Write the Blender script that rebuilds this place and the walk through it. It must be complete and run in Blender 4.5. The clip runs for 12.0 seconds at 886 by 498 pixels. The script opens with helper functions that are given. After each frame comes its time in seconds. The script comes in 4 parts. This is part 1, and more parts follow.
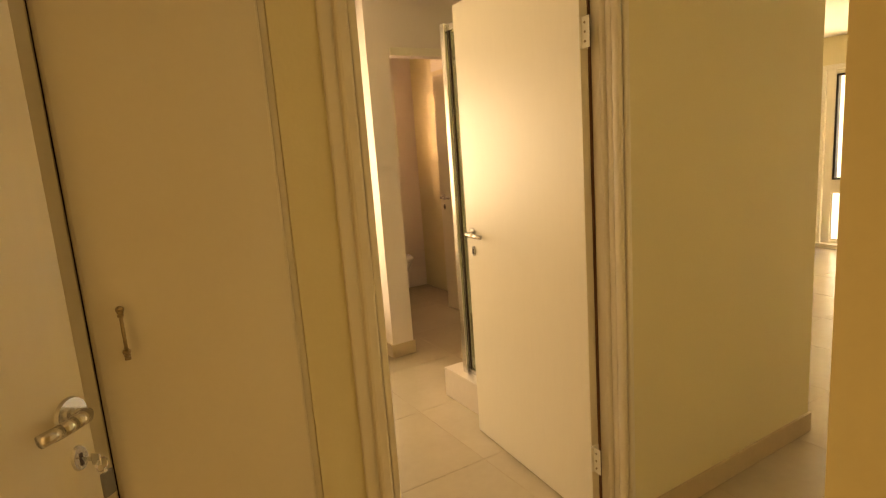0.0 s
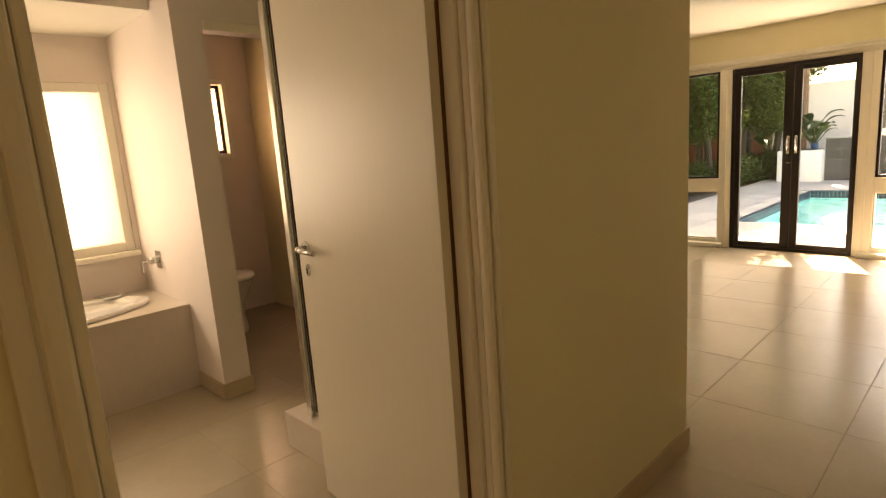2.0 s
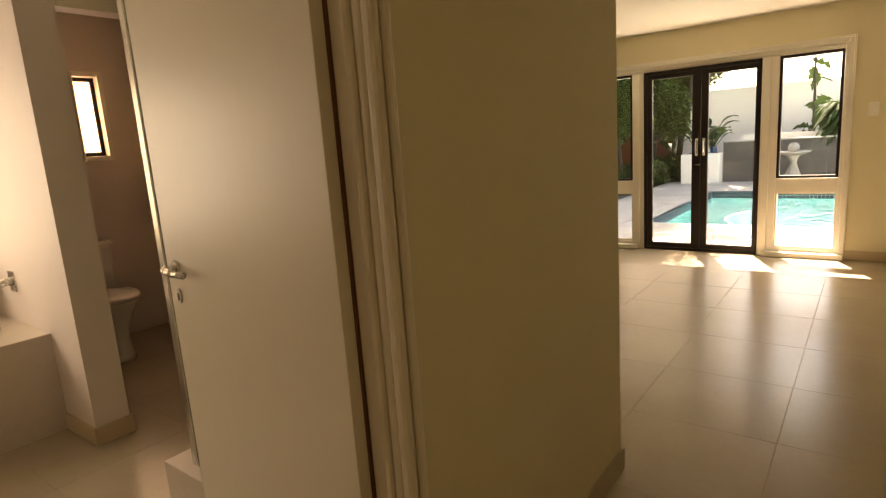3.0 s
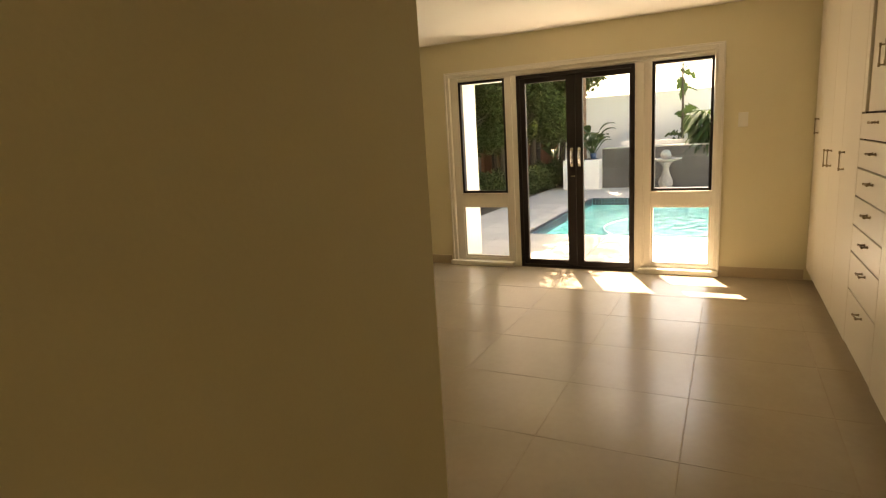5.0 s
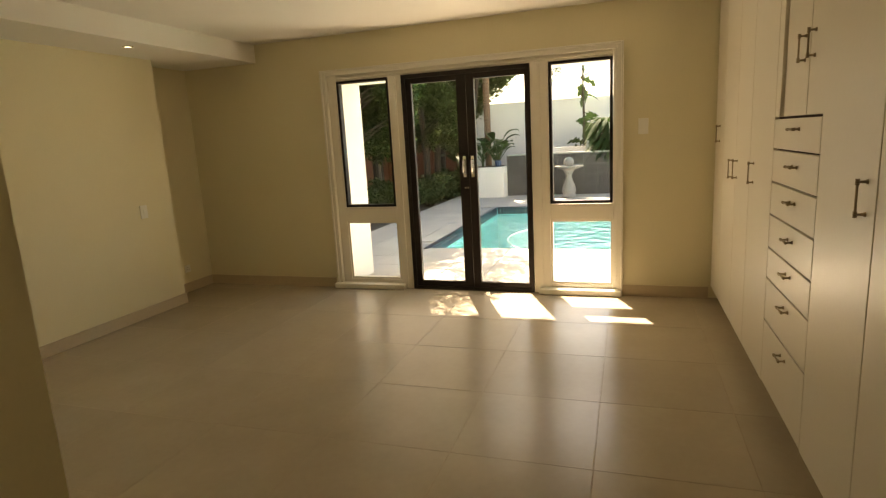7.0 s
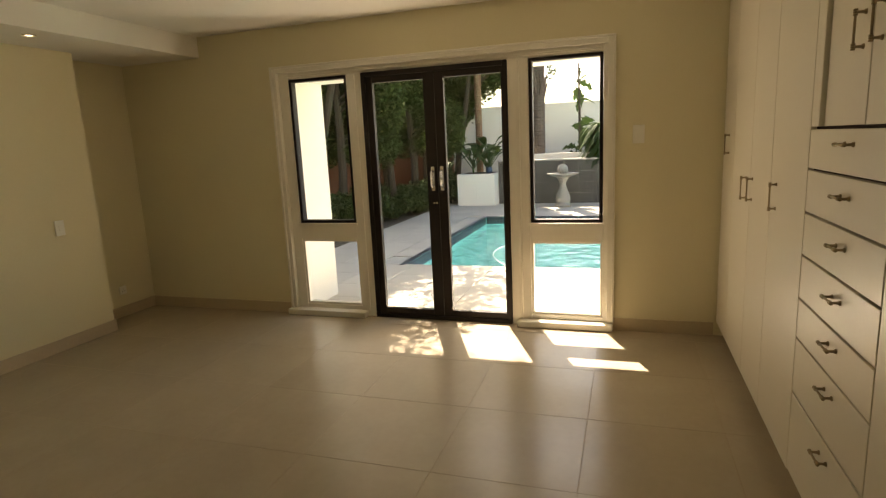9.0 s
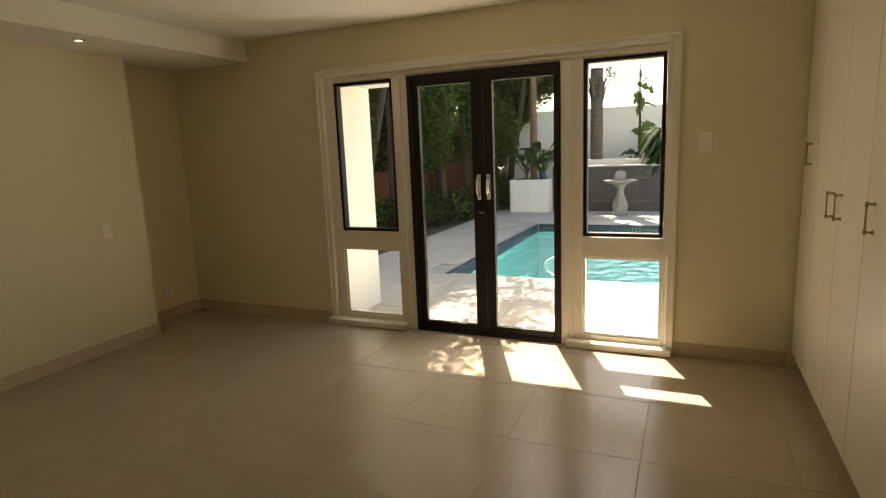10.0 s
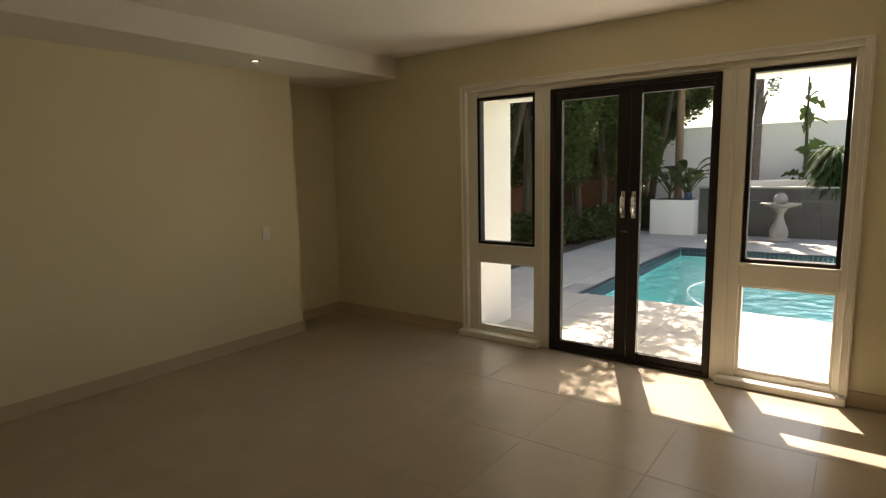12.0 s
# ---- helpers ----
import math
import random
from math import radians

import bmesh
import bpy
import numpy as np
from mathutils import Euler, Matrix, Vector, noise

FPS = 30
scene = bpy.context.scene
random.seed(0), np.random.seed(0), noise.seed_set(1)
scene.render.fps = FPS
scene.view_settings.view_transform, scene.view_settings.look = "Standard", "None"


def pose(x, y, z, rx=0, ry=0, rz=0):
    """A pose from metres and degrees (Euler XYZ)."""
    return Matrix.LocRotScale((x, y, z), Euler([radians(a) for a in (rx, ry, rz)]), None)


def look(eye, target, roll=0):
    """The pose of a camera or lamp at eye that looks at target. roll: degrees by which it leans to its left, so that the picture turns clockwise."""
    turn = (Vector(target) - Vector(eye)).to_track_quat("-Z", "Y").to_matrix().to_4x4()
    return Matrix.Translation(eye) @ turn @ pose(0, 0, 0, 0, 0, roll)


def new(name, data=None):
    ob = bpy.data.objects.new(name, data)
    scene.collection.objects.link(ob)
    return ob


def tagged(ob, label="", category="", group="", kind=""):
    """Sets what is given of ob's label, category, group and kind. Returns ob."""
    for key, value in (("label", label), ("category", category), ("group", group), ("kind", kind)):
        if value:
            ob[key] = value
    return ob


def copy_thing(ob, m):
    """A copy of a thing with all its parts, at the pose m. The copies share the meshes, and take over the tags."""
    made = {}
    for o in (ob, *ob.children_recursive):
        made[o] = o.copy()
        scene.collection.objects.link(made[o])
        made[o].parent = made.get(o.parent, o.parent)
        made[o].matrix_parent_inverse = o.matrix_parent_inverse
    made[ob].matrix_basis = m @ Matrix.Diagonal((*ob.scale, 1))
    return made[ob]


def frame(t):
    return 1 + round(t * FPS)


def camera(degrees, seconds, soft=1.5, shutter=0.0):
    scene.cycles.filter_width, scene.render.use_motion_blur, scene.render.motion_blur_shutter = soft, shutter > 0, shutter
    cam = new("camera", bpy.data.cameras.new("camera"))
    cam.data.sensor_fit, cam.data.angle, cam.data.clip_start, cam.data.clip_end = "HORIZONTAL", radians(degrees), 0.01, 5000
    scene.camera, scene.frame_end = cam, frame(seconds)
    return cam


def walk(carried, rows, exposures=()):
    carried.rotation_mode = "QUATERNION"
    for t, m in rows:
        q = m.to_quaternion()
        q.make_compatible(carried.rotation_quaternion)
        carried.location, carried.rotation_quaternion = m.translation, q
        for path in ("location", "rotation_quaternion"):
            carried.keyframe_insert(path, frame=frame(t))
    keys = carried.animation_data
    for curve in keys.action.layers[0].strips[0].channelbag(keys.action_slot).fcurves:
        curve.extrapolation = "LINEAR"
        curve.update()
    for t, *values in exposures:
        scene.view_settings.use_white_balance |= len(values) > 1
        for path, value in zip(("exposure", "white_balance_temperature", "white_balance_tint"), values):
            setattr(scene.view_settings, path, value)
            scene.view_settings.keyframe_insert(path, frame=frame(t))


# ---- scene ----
cam = camera(76.3, 12.0, soft=1.25)
PATH = [
    (0, (-0.387, -0.135, 1.478), (0.62, 1.558, 1.131), -4.2),
    (0.5, (-0.303, -0.064, 1.466), (0.823, 1.549, 1.106), -4.4),
    (1, (-0.195, 0.049, 1.446), (1.028, 1.59, 1.087), -4.4),
    (1.5, (-0.098, 0.14, 1.439), (1.199, 1.619, 1.077), -4.3),
    (2, (0.014, 0.23, 1.42), (1.389, 1.635, 1.055), -4.1),
    (2.5, (0.132, 0.321, 1.405), (1.6, 1.629, 1.037), -4.1),
    (3, (0.27, 0.41, 1.393), (1.829, 1.606, 1.023), -4.0),
    (5, (1.173, 0.525, 1.419), (2.92, 1.419, 1.035), -3.5),
    (5.5, (1.347, 0.53, 1.434), (3.134, 1.341, 1.047), -3.4),
    (6, (1.549, 0.526, 1.43), (3.366, 1.268, 1.046), -3.3),
    (6.5, (1.761, 0.54, 1.425), (3.602, 1.22, 1.043), -3.3),
    (7, (1.951, 0.543, 1.408), (3.815, 1.162, 1.027), -3.2),
    (8.8, (2.618, 0.502, 1.426), (4.489, 1.101, 1.051), -2.8),
    (9, (2.698, 0.495, 1.429), (4.564, 1.111, 1.059), -2.7),
    (9.5, (2.835, 0.502, 1.429), (4.685, 1.171, 1.07), -2.5),
    (10, (2.938, 0.509, 1.448), (4.741, 1.301, 1.098), -2.3),
    (10.5, (2.972, 0.507, 1.438), (4.72, 1.422, 1.108), -2.0),
    (11, (2.967, 0.511, 1.442), (4.658, 1.532, 1.126), -1.7),
    (11.5, (2.957, 0.539, 1.436), (4.599, 1.641, 1.139), -1.5),
    (12, (2.945, 0.58, 1.432), (4.532, 1.763, 1.151), -1.2),
]
EXPOSURES = [(0.0, 4.0, 15000, 21), (1.0, 3.65, 12900, 25), (2.5, 2.8, 10500, 24), (5.0, 2.55, 10300, 22), (7.0, 2.25, 10000, 17), (9.5, 1.87, 9000, 17), (12.0, 1.45, 8100, 19)]
walk(cam, [(t, look(eye, target, roll)) for t, eye, target, roll in PATH], EXPOSURES)

# ---- light ----
SUN = Vector((0.77, 0.33, 1.0)).normalized()
world = bpy.data.worlds.new("sky")
scene.world = world
world.use_nodes = True
wn = world.node_tree.nodes
sky = wn.new("ShaderNodeTexSky")
sky.sky_type = "NISHITA"
sky.sun_disc = False
sky.sun_elevation = radians(50)
sky.sun_rotation = math.atan2(0.77, 0.33)
world.node_tree.links.new(sky.outputs[0], wn["Background"].inputs[0])
wn["Background"].inputs[1].default_value = 0.15
sun = bpy.data.lights.new("sun", "SUN")
sun.energy, sun.angle, sun.color = 5.0, radians(0.5), (1.0, 0.99, 0.975)
new("sun", sun).matrix_world = look(SUN * 30, (0, 0, 0))


def fill_lamp(name, at, towards, w, h, watts, color):
    """An added area lamp: light of sky and sunlit paving through an opening, or plain fill."""
    lamp = bpy.data.lights.new(name, "AREA")
    lamp.shape, lamp.size, lamp.size_y, lamp.energy, lamp.color = "RECTANGLE", w, h, watts, color
    new(name, lamp).matrix_world = look(at, towards)


fill_lamp("bath_window_light", (0.49, 4.80, 1.41), (0.49, 0, 1.3), 1.35, 1.1, 3.3, (0.87, 0.94, 1.0))
fill_lamp("toilet_window_light", (2.27, 5.46, 1.78), (2.1, 0, 1.2), 0.2, 0.6, 1.2, (1.0, 0.80, 0.76))
# added warm fill for the hall, no known source at the entrance
fill_lamp("entrance_light", (-1.14, 0.17, 1.05), (1.6, 1.0, 0.9), 0.8, 1.9, 0.28, (1.0, 0.72, 0.36))
fill_lamp("garden_window_light", (7.2, 1.75, 1.05), (2.6, -0.6, 2.0), 2.2, 1.9, 3.0, (1.0, 0.96, 0.88))
# added lamp flat on the paving, in place of sunlight bounced to the ceiling
fill_lamp("paving_light", (7.42, 1.72, -0.03), (7.2, 1.62, 3.0), 2.1, 0.4, 8.0, (1.0, 0.96, 0.88))


# ---- materials ----
def material(name, color, rough=0.6, metal=0.0, grain=0.0, scale=40.0, blotch=0.0, blotch_scale=1.5, bump=0.0, bump_scale=None,
             per_object=0.0, island=False, spec=0.5, coat=0.0, rough_var=0.0, stretch=(1, 1, 1), sheer=0.0):
    """A surface with grain and stains at two scales, and fine relief."""
    m = bpy.data.materials.new(name)
    m.use_nodes = True
    n, link = m.node_tree.nodes, m.node_tree.links.new
    p = n["Principled BSDF"]
    p.inputs["Roughness"].default_value, p.inputs["Metallic"].default_value = rough, metal
    p.inputs["Specular IOR Level"].default_value, p.inputs["Coat Weight"].default_value = spec, coat
    mapping = n.new("ShaderNodeMapping")
    mapping.inputs["Scale"].default_value = stretch
    geo = n.new("ShaderNodeNewGeometry")
    link(geo.outputs["Position"], mapping.inputs["Vector"])

    def noise_at(s, detail):
        t = n.new("ShaderNodeTexNoise")
        t.inputs["Scale"].default_value, t.inputs["Detail"].default_value = s, detail
        link(mapping.outputs[0], t.inputs["Vector"])
        return t.outputs["Fac"]

    def scaled(value, amount):
        a = n.new("ShaderNodeMath")
        a.operation = "MULTIPLY_ADD"
        a.inputs[1].default_value, a.inputs[2].default_value = 2 * amount, 1 - amount
        link(value, a.inputs[0])
        return a.outputs[0]

    def times(a, b):
        k = n.new("ShaderNodeMath")
        k.operation = "MULTIPLY"
        link(a, k.inputs[0]), link(b, k.inputs[1])
        return k.outputs[0]

    factor = scaled(noise_at(scale, 4), grain)
    factor = times(factor, scaled(noise_at(blotch_scale, 3), blotch))
    if per_object:
        src = geo.outputs["Random Per Island"] if island else n.new("ShaderNodeObjectInfo").outputs["Random"]
        factor = times(factor, scaled(src, per_object))
    mixer = n.new("ShaderNodeVectorMath")
    mixer.operation = "SCALE"
    mixer.inputs[0].default_value = color
    link(factor, mixer.inputs["Scale"])
    link(mixer.outputs[0], p.inputs["Base Color"])
    if rough_var:
        r = n.new("ShaderNodeMath")
        r.operation = "MULTIPLY_ADD"
        r.inputs[1].default_value, r.inputs[2].default_value = rough_var, rough - rough_var / 2
        link(noise_at(blotch_scale * 4, 4), r.inputs[0])
        link(r.outputs[0], p.inputs["Roughness"])
    if bump:
        b = n.new("ShaderNodeBump")
        b.inputs["Strength"].default_value, b.inputs["Distance"].default_value = bump, 0.004
        link(noise_at(bump_scale or scale, 5), b.inputs["Height"])
        link(b.outputs[0], p.inputs["Normal"])
    if sheer:
        back, mix = n.new("ShaderNodeBsdfTranslucent"), n.new("ShaderNodeMixShader")
        lift = n.new("ShaderNodeVectorMath")
        lift.operation = "MULTIPLY"
        lift.inputs[1].default_value = (1.5, 1.55, 0.9)
        link(mixer.outputs[0], lift.inputs[0]), link(lift.outputs[0], back.inputs[0])
        mix.inputs[0].default_value = sheer
        link(p.outputs[0], mix.inputs[1]), link(back.outputs[0], mix.inputs[2]), link(mix.outputs[0], n["Material Output"].inputs[0])
    return m


def glass(name, tint=(0.96, 0.97, 0.95), gloss=1.0):
    """Thin clear glass: see-through, with mirrored light that grows at grazing angles."""
    m = bpy.data.materials.new(name)
    m.use_nodes = True
    n, link = m.node_tree.nodes, m.node_tree.links.new
    n.remove(n["Principled BSDF"])
    clear, shine, mix, fr = n.new("ShaderNodeBsdfTransparent"), n.new("ShaderNodeBsdfGlossy"), n.new("ShaderNodeMixShader"), n.new("ShaderNodeLayerWeight")
    steep, share = n.new("ShaderNodeMath"), n.new("ShaderNodeMath")
    steep.operation, share.operation = "POWER", "MULTIPLY_ADD"
    steep.inputs[1].default_value, share.inputs[1].default_value, share.inputs[2].default_value = 5, 0.9, 0.03
    clear.inputs[0].default_value = (*tint, 1)
    shine.inputs["Roughness"].default_value = 0.01
    shine.inputs[0].default_value = (gloss, gloss, gloss, 1)
    fr.inputs[0].default_value = 0.5
    link(fr.outputs["Facing"], steep.inputs[0]), link(steep.outputs[0], share.inputs[0])
    link(share.outputs[0], mix.inputs[0]), link(clear.outputs[0], mix.inputs[1]), link(shine.outputs[0], mix.inputs[2])
    link(mix.outputs[0], n["Material Output"].inputs[0])
    return m, n, link, clear, shine


def frosted(name, color):
    m = bpy.data.materials.new(name)
    m.use_nodes = True
    n, link = m.node_tree.nodes, m.node_tree.links.new
    n.remove(n["Principled BSDF"])
    t, g, mix = n.new("ShaderNodeBsdfTranslucent"), n.new("ShaderNodeBsdfTransparent"), n.new("ShaderNodeMixShader")
    t.inputs[0].default_value = (*color, 1)
    g.inputs[0].default_value = (*color, 1)
    mix.inputs[0].default_value = 0.12
    link(t.outputs[0], mix.inputs[1]), link(g.outputs[0], mix.inputs[2]), link(mix.outputs[0], n["Material Output"].inputs[0])
    return m


M_WALL = material("cream_wall_paint", (0.77, 0.70, 0.485), 0.75, grain=0.03, scale=120, blotch=0.05, bump=0.12, bump_scale=90)
M_BATHWALL = material("bathroom_wall_paint", (0.79, 0.71, 0.655), 0.6, grain=0.03, scale=120, blotch=0.05, bump=0.1, bump_scale=90)
M_CEIL = material("white_ceiling_paint", (0.8, 0.77, 0.7), 0.85, grain=0.02, scale=90, blotch=0.04, bump=0.08)
M_WOOD = material("white_painted_timber", (0.84, 0.8, 0.7), 0.4, grain=0.03, scale=60, blotch=0.04, bump=0.06, stretch=(1, 1, 0.2))
M_DOOR = material("white_door_enamel", (0.78, 0.72, 0.6), 0.38, grain=0.02, scale=50, blotch=0.04, bump=0.05, bump_scale=30, rough_var=0.1, stretch=(1, 1, 0.15))
M_CUP = material("cream_cupboard_lacquer", (0.78, 0.72, 0.6), 0.36, grain=0.02, scale=60, blotch=0.04, bump=0.05, bump_scale=35, rough_var=0.12)
M_TILE = material("cream_porcelain_tile", (0.44, 0.37, 0.272), 0.25, spec=0.4, grain=0.05, scale=25, blotch=0.1, blotch_scale=3, per_object=0.03)
M_GROUT = material("brown_grout", (0.41, 0.32, 0.22), 0.9, grain=0.15, blotch=0.2)
M_SKIRT = material("beige_tile_skirting", (0.56, 0.445, 0.3), 0.4, grain=0.06, blotch=0.08)
M_DARK = material("dark_bronze_aluminium", (0.022, 0.016, 0.013), 0.55, metal=0.1, spec=0.3, grain=0.1, blotch=0.15)
M_CHROME = material("satin_chrome", (0.66, 0.65, 0.63), 0.24, metal=1.0, grain=0.05, blotch=0.08)
M_BRASS = material("antique_pewter", (0.38, 0.3, 0.19), 0.42, metal=0.9, grain=0.2, scale=200, blotch=0.2, blotch_scale=20)
M_PLASTIC = material("ivory_plastic", (0.86, 0.83, 0.74), 0.35, grain=0.02, blotch=0.03)
M_CERAMIC = material("white_ceramic", (0.82, 0.79, 0.74), 0.12, grain=0.01, blotch=0.02, coat=0.4)
# painted darkness for seams and holes, also the shower's black strip
M_BLACK = material("dark_gap_shade_and_seal", (0.07, 0.045, 0.03), 0.9, grain=0.1)
# brown that stands for the shadow at the bathroom door's hinge side
M_HINGE_SHADE = material("brown_hinge_shade", (0.16, 0.07, 0.035), 0.8, grain=0.1)
M_KEYTAG = material("grey_key_tag", (0.16, 0.15, 0.13), 0.45, grain=0.1)
M_PAVER = material("pale_stone_paver", (0.52, 0.475, 0.405), 0.8, grain=0.12, scale=30, blotch=0.15, blotch_scale=2, bump=0.3, bump_scale=60, per_object=0.06)
M_SOIL = material("garden_soil", (0.1, 0.075, 0.05), 0.95, grain=0.4, scale=20, blotch=0.4, bump=0.8, bump_scale=25)
M_PLASTER = material("white_exterior_plaster", (0.84, 0.81, 0.75), 0.85, grain=0.04, scale=50, blotch=0.08, blotch_scale=0.8, bump=0.25, bump_scale=70)
M_SLATE = material("dark_slate_tile", (0.075, 0.069, 0.062), 0.7, grain=0.25, scale=18, blotch=0.25, blotch_scale=3, bump=0.4, bump_scale=20, per_object=0.2)
M_CAP = material("pale_coping", (0.42, 0.4, 0.36), 0.7, grain=0.1, blotch=0.1)
M_TERRA = material("terracotta_plaster", (0.27, 0.105, 0.06), 0.85, grain=0.1, scale=25, blotch=0.2, blotch_scale=1.2, bump=0.3)
M_STONE = material("weathered_cast_stone", (0.27, 0.255, 0.235), 0.85, grain=0.15, scale=40, blotch=0.15, blotch_scale=6, bump=0.4, bump_scale=50)
M_MOSAIC = material("navy_pool_mosaic", (0.025, 0.034, 0.05), 0.3, grain=0.1, per_object=0.4, blotch=0.1)
M_POOL = material("turquoise_pool_plaster", (0.34, 0.74, 0.71), 0.7, grain=0.08, scale=6, blotch=0.15, blotch_scale=1)
M_LEAF = material("dark_tree_leaf", (0.046, 0.074, 0.018), 0.75, sheer=0.3, spec=0.25, per_object=0.5, island=True, grain=0.1, blotch=0.2, blotch_scale=0.8)
M_SHRUB = material("shrub_leaf", (0.034, 0.06, 0.016), 0.7, sheer=0.2, spec=0.25, per_object=0.5, island=True, grain=0.1, blotch=0.2)
M_BANANA = material("broad_green_leaf", (0.042, 0.078, 0.024), 0.6, sheer=0.14, spec=0.3, per_object=0.3, island=True, grain=0.1, scale=15, blotch=0.15)
M_PALM = material("palm_frond_green", (0.035, 0.075, 0.02), 0.7, sheer=0.25, spec=0.3, per_object=0.35, island=True, grain=0.1, blotch=0.1)
M_BARK = material("grey_brown_bark", (0.062, 0.044, 0.03), 0.9, grain=0.3, scale=14, blotch=0.25, blotch_scale=2, bump=0.9, bump_scale=18, stretch=(1, 1, 0.3))
M_PALMBARK = material("ringed_palm_bark", (0.13, 0.095, 0.075), 0.9, grain=0.3, scale=10, blotch=0.2, bump=1.0, bump_scale=9, stretch=(1, 1, 2.5))
M_SLIMBARK = material("orange_brown_palm_bark", (0.24, 0.14, 0.085), 0.9, grain=0.3, scale=10, blotch=0.25, bump=1.0, bump_scale=9, stretch=(1, 1, 2.5))
M_BLUE = material("blue_glazed_pot", (0.02, 0.06, 0.13), 0.4, grain=0.1, blotch=0.2)
M_HOSE = material("white_hose_plastic", (0.6, 0.66, 0.66), 0.5, grain=0.05)
M_BATHTILE = material("pale_beige_bath_tile", (0.64, 0.56, 0.48), 0.3, grain=0.05, scale=25, blotch=0.08, blotch_scale=3)
M_GLASS = glass("window_glass")[0]
M_SHOWER = glass("shower_glass", (0.88, 0.92, 0.88))[0]
M_FROST = frosted("frosted_glass", (0.78, 0.72, 0.6))
M_WATER, wnodes, wlink, wclear, wshine = glass("pool_water", (0.82, 0.98, 0.985))
ripple, ripple_bump = wnodes.new("ShaderNodeTexNoise"), wnodes.new("ShaderNodeBump")
ripple.inputs["Scale"].default_value, ripple.inputs["Detail"].default_value = 4.5, 4
ripple_bump.inputs["Strength"].default_value, ripple_bump.inputs["Distance"].default_value = 0.9, 0.08
ripple_geo = wnodes.new("ShaderNodeNewGeometry")
wlink(ripple_geo.outputs["Position"], ripple.inputs["Vector"])
wlink(ripple.outputs["Fac"], ripple_bump.inputs["Height"]), wlink(ripple_bump.outputs[0], wshine.inputs["Normal"])
M_LAMP = bpy.data.materials.new("downlight_glow")
M_LAMP.use_nodes = True
M_LAMP.node_tree.nodes["Principled BSDF"].inputs["Emission Color"].default_value = (1, 0.9, 0.7, 1)
M_LAMP.node_tree.nodes["Principled BSDF"].inputs["Emission Strength"].default_value = 0.6


# ---- mesh helpers ----
def box(bm, x0, x1, y0, y1, z0, z1, bevel=0.0):
    made = bmesh.ops.create_cube(bm, size=1)["verts"]
    bmesh.ops.transform(bm, verts=made, matrix=Matrix.Translation(((x0 + x1) / 2, (y0 + y1) / 2, (z0 + z1) / 2)) @ Matrix.Diagonal((x1 - x0, y1 - y0, z1 - z0, 1)))
    if bevel:
        edges = list({e for v in made for e in v.link_edges})
        bmesh.ops.bevel(bm, geom=edges, offset=bevel, segments=2, affect="EDGES", profile=0.5)
    return bm


def boxes(*dims, bevel=0.0):
    bm = bmesh.new()
    for d in dims:
        box(bm, *d, bevel=bevel)
    return bm


def rod(bm, a, b, r0, r1=None, sides=12):
    """A tapered round bar from a to b."""
    a, b = Vector(a), Vector(b)
    made = bmesh.ops.create_cone(bm, cap_ends=True, segments=sides, radius1=r0, radius2=r0 if r1 is None else r1, depth=(b - a).length)["verts"]
    turn = (b - a).to_track_quat("Z", "Y").to_matrix().to_4x4()
    bmesh.ops.transform(bm, verts=made, matrix=Matrix.Translation((a + b) / 2) @ turn)
    return bm


def lathe(profile, sides=24, sx=1.0, sy=1.0):
    """A turned shape from (radius, height) steps."""
    bm = bmesh.new()
    rings = [[bm.verts.new((r * sx * math.cos(2 * math.pi * k / sides), r * sy * math.sin(2 * math.pi * k / sides), z)) for k in range(sides)] for r, z in profile]
    for a, b in zip(rings, rings[1:]):
        for k in range(sides):
            bm.faces.new((a[k], a[(k + 1) % sides], b[(k + 1) % sides], b[k]))
    bm.faces.new(rings[0][::-1])
    bm.faces.new(rings[-1])
    return bm


def shift(bm, m):
    bmesh.ops.transform(bm, verts=bm.verts, matrix=m)
    return bm


def mesh_of(name, bm, mat, smooth=False):
    me = bpy.data.meshes.new(name)
    bm.to_mesh(me)
    bm.free()
    me.materials.append(mat)
    if smooth:
        for p in me.polygons:
            p.use_smooth = True
    return me


def part(name, bm, mat, parent=None, label="", smooth=False):
    ob = new(name, mesh_of(name, bm, mat, smooth))
    ob.parent = parent
    return tagged(ob, label)


def thing(name, label, category, at=(0, 0, 0), turn=0.0, group="", kind=""):
    ob = new(name)
    ob.matrix_basis = pose(*at, 0, 0, turn)
    ob.empty_display_size = 0.05
    return tagged(ob, label, category, group, kind)


def setting(name, bm, mat, label, category, dx=0.0):
    ob = tagged(part(name, bm, mat), label, category, kind="structure")
    ob.location.x = dx
    return ob


# ---- the shell ----
BATH = -0.015  # the hall and the bathroom, along x
CEIL, TOP, XW, YN, YB = 2.41, 2.7, 6.90, 1.175, 1.295
floor = setting("floor", boxes((-2.0, 7.0, -0.95, 5.7, -0.12, -0.0012)), M_GROUT, "cream porcelain tiled floor with brown grout joints", "floor")
setting("wall_east", boxes((XW, 7.12, -0.75, 0.593, 0, TOP), (XW, 7.12, 3.29, 5.2, 0, TOP), (XW, 7.12, 0.593, 3.29, 2.08, TOP)), M_WALL,
        "cream painted wall around the glazed garden doors", "wall")
setting("wall_north", boxes((2.6, 6.17, 4.58, 5.2, 0, TOP), (6.17, XW, 4.87, 5.2, 0, TOP)), M_WALL, "cream painted wall with a shallow corner recess", "wall")
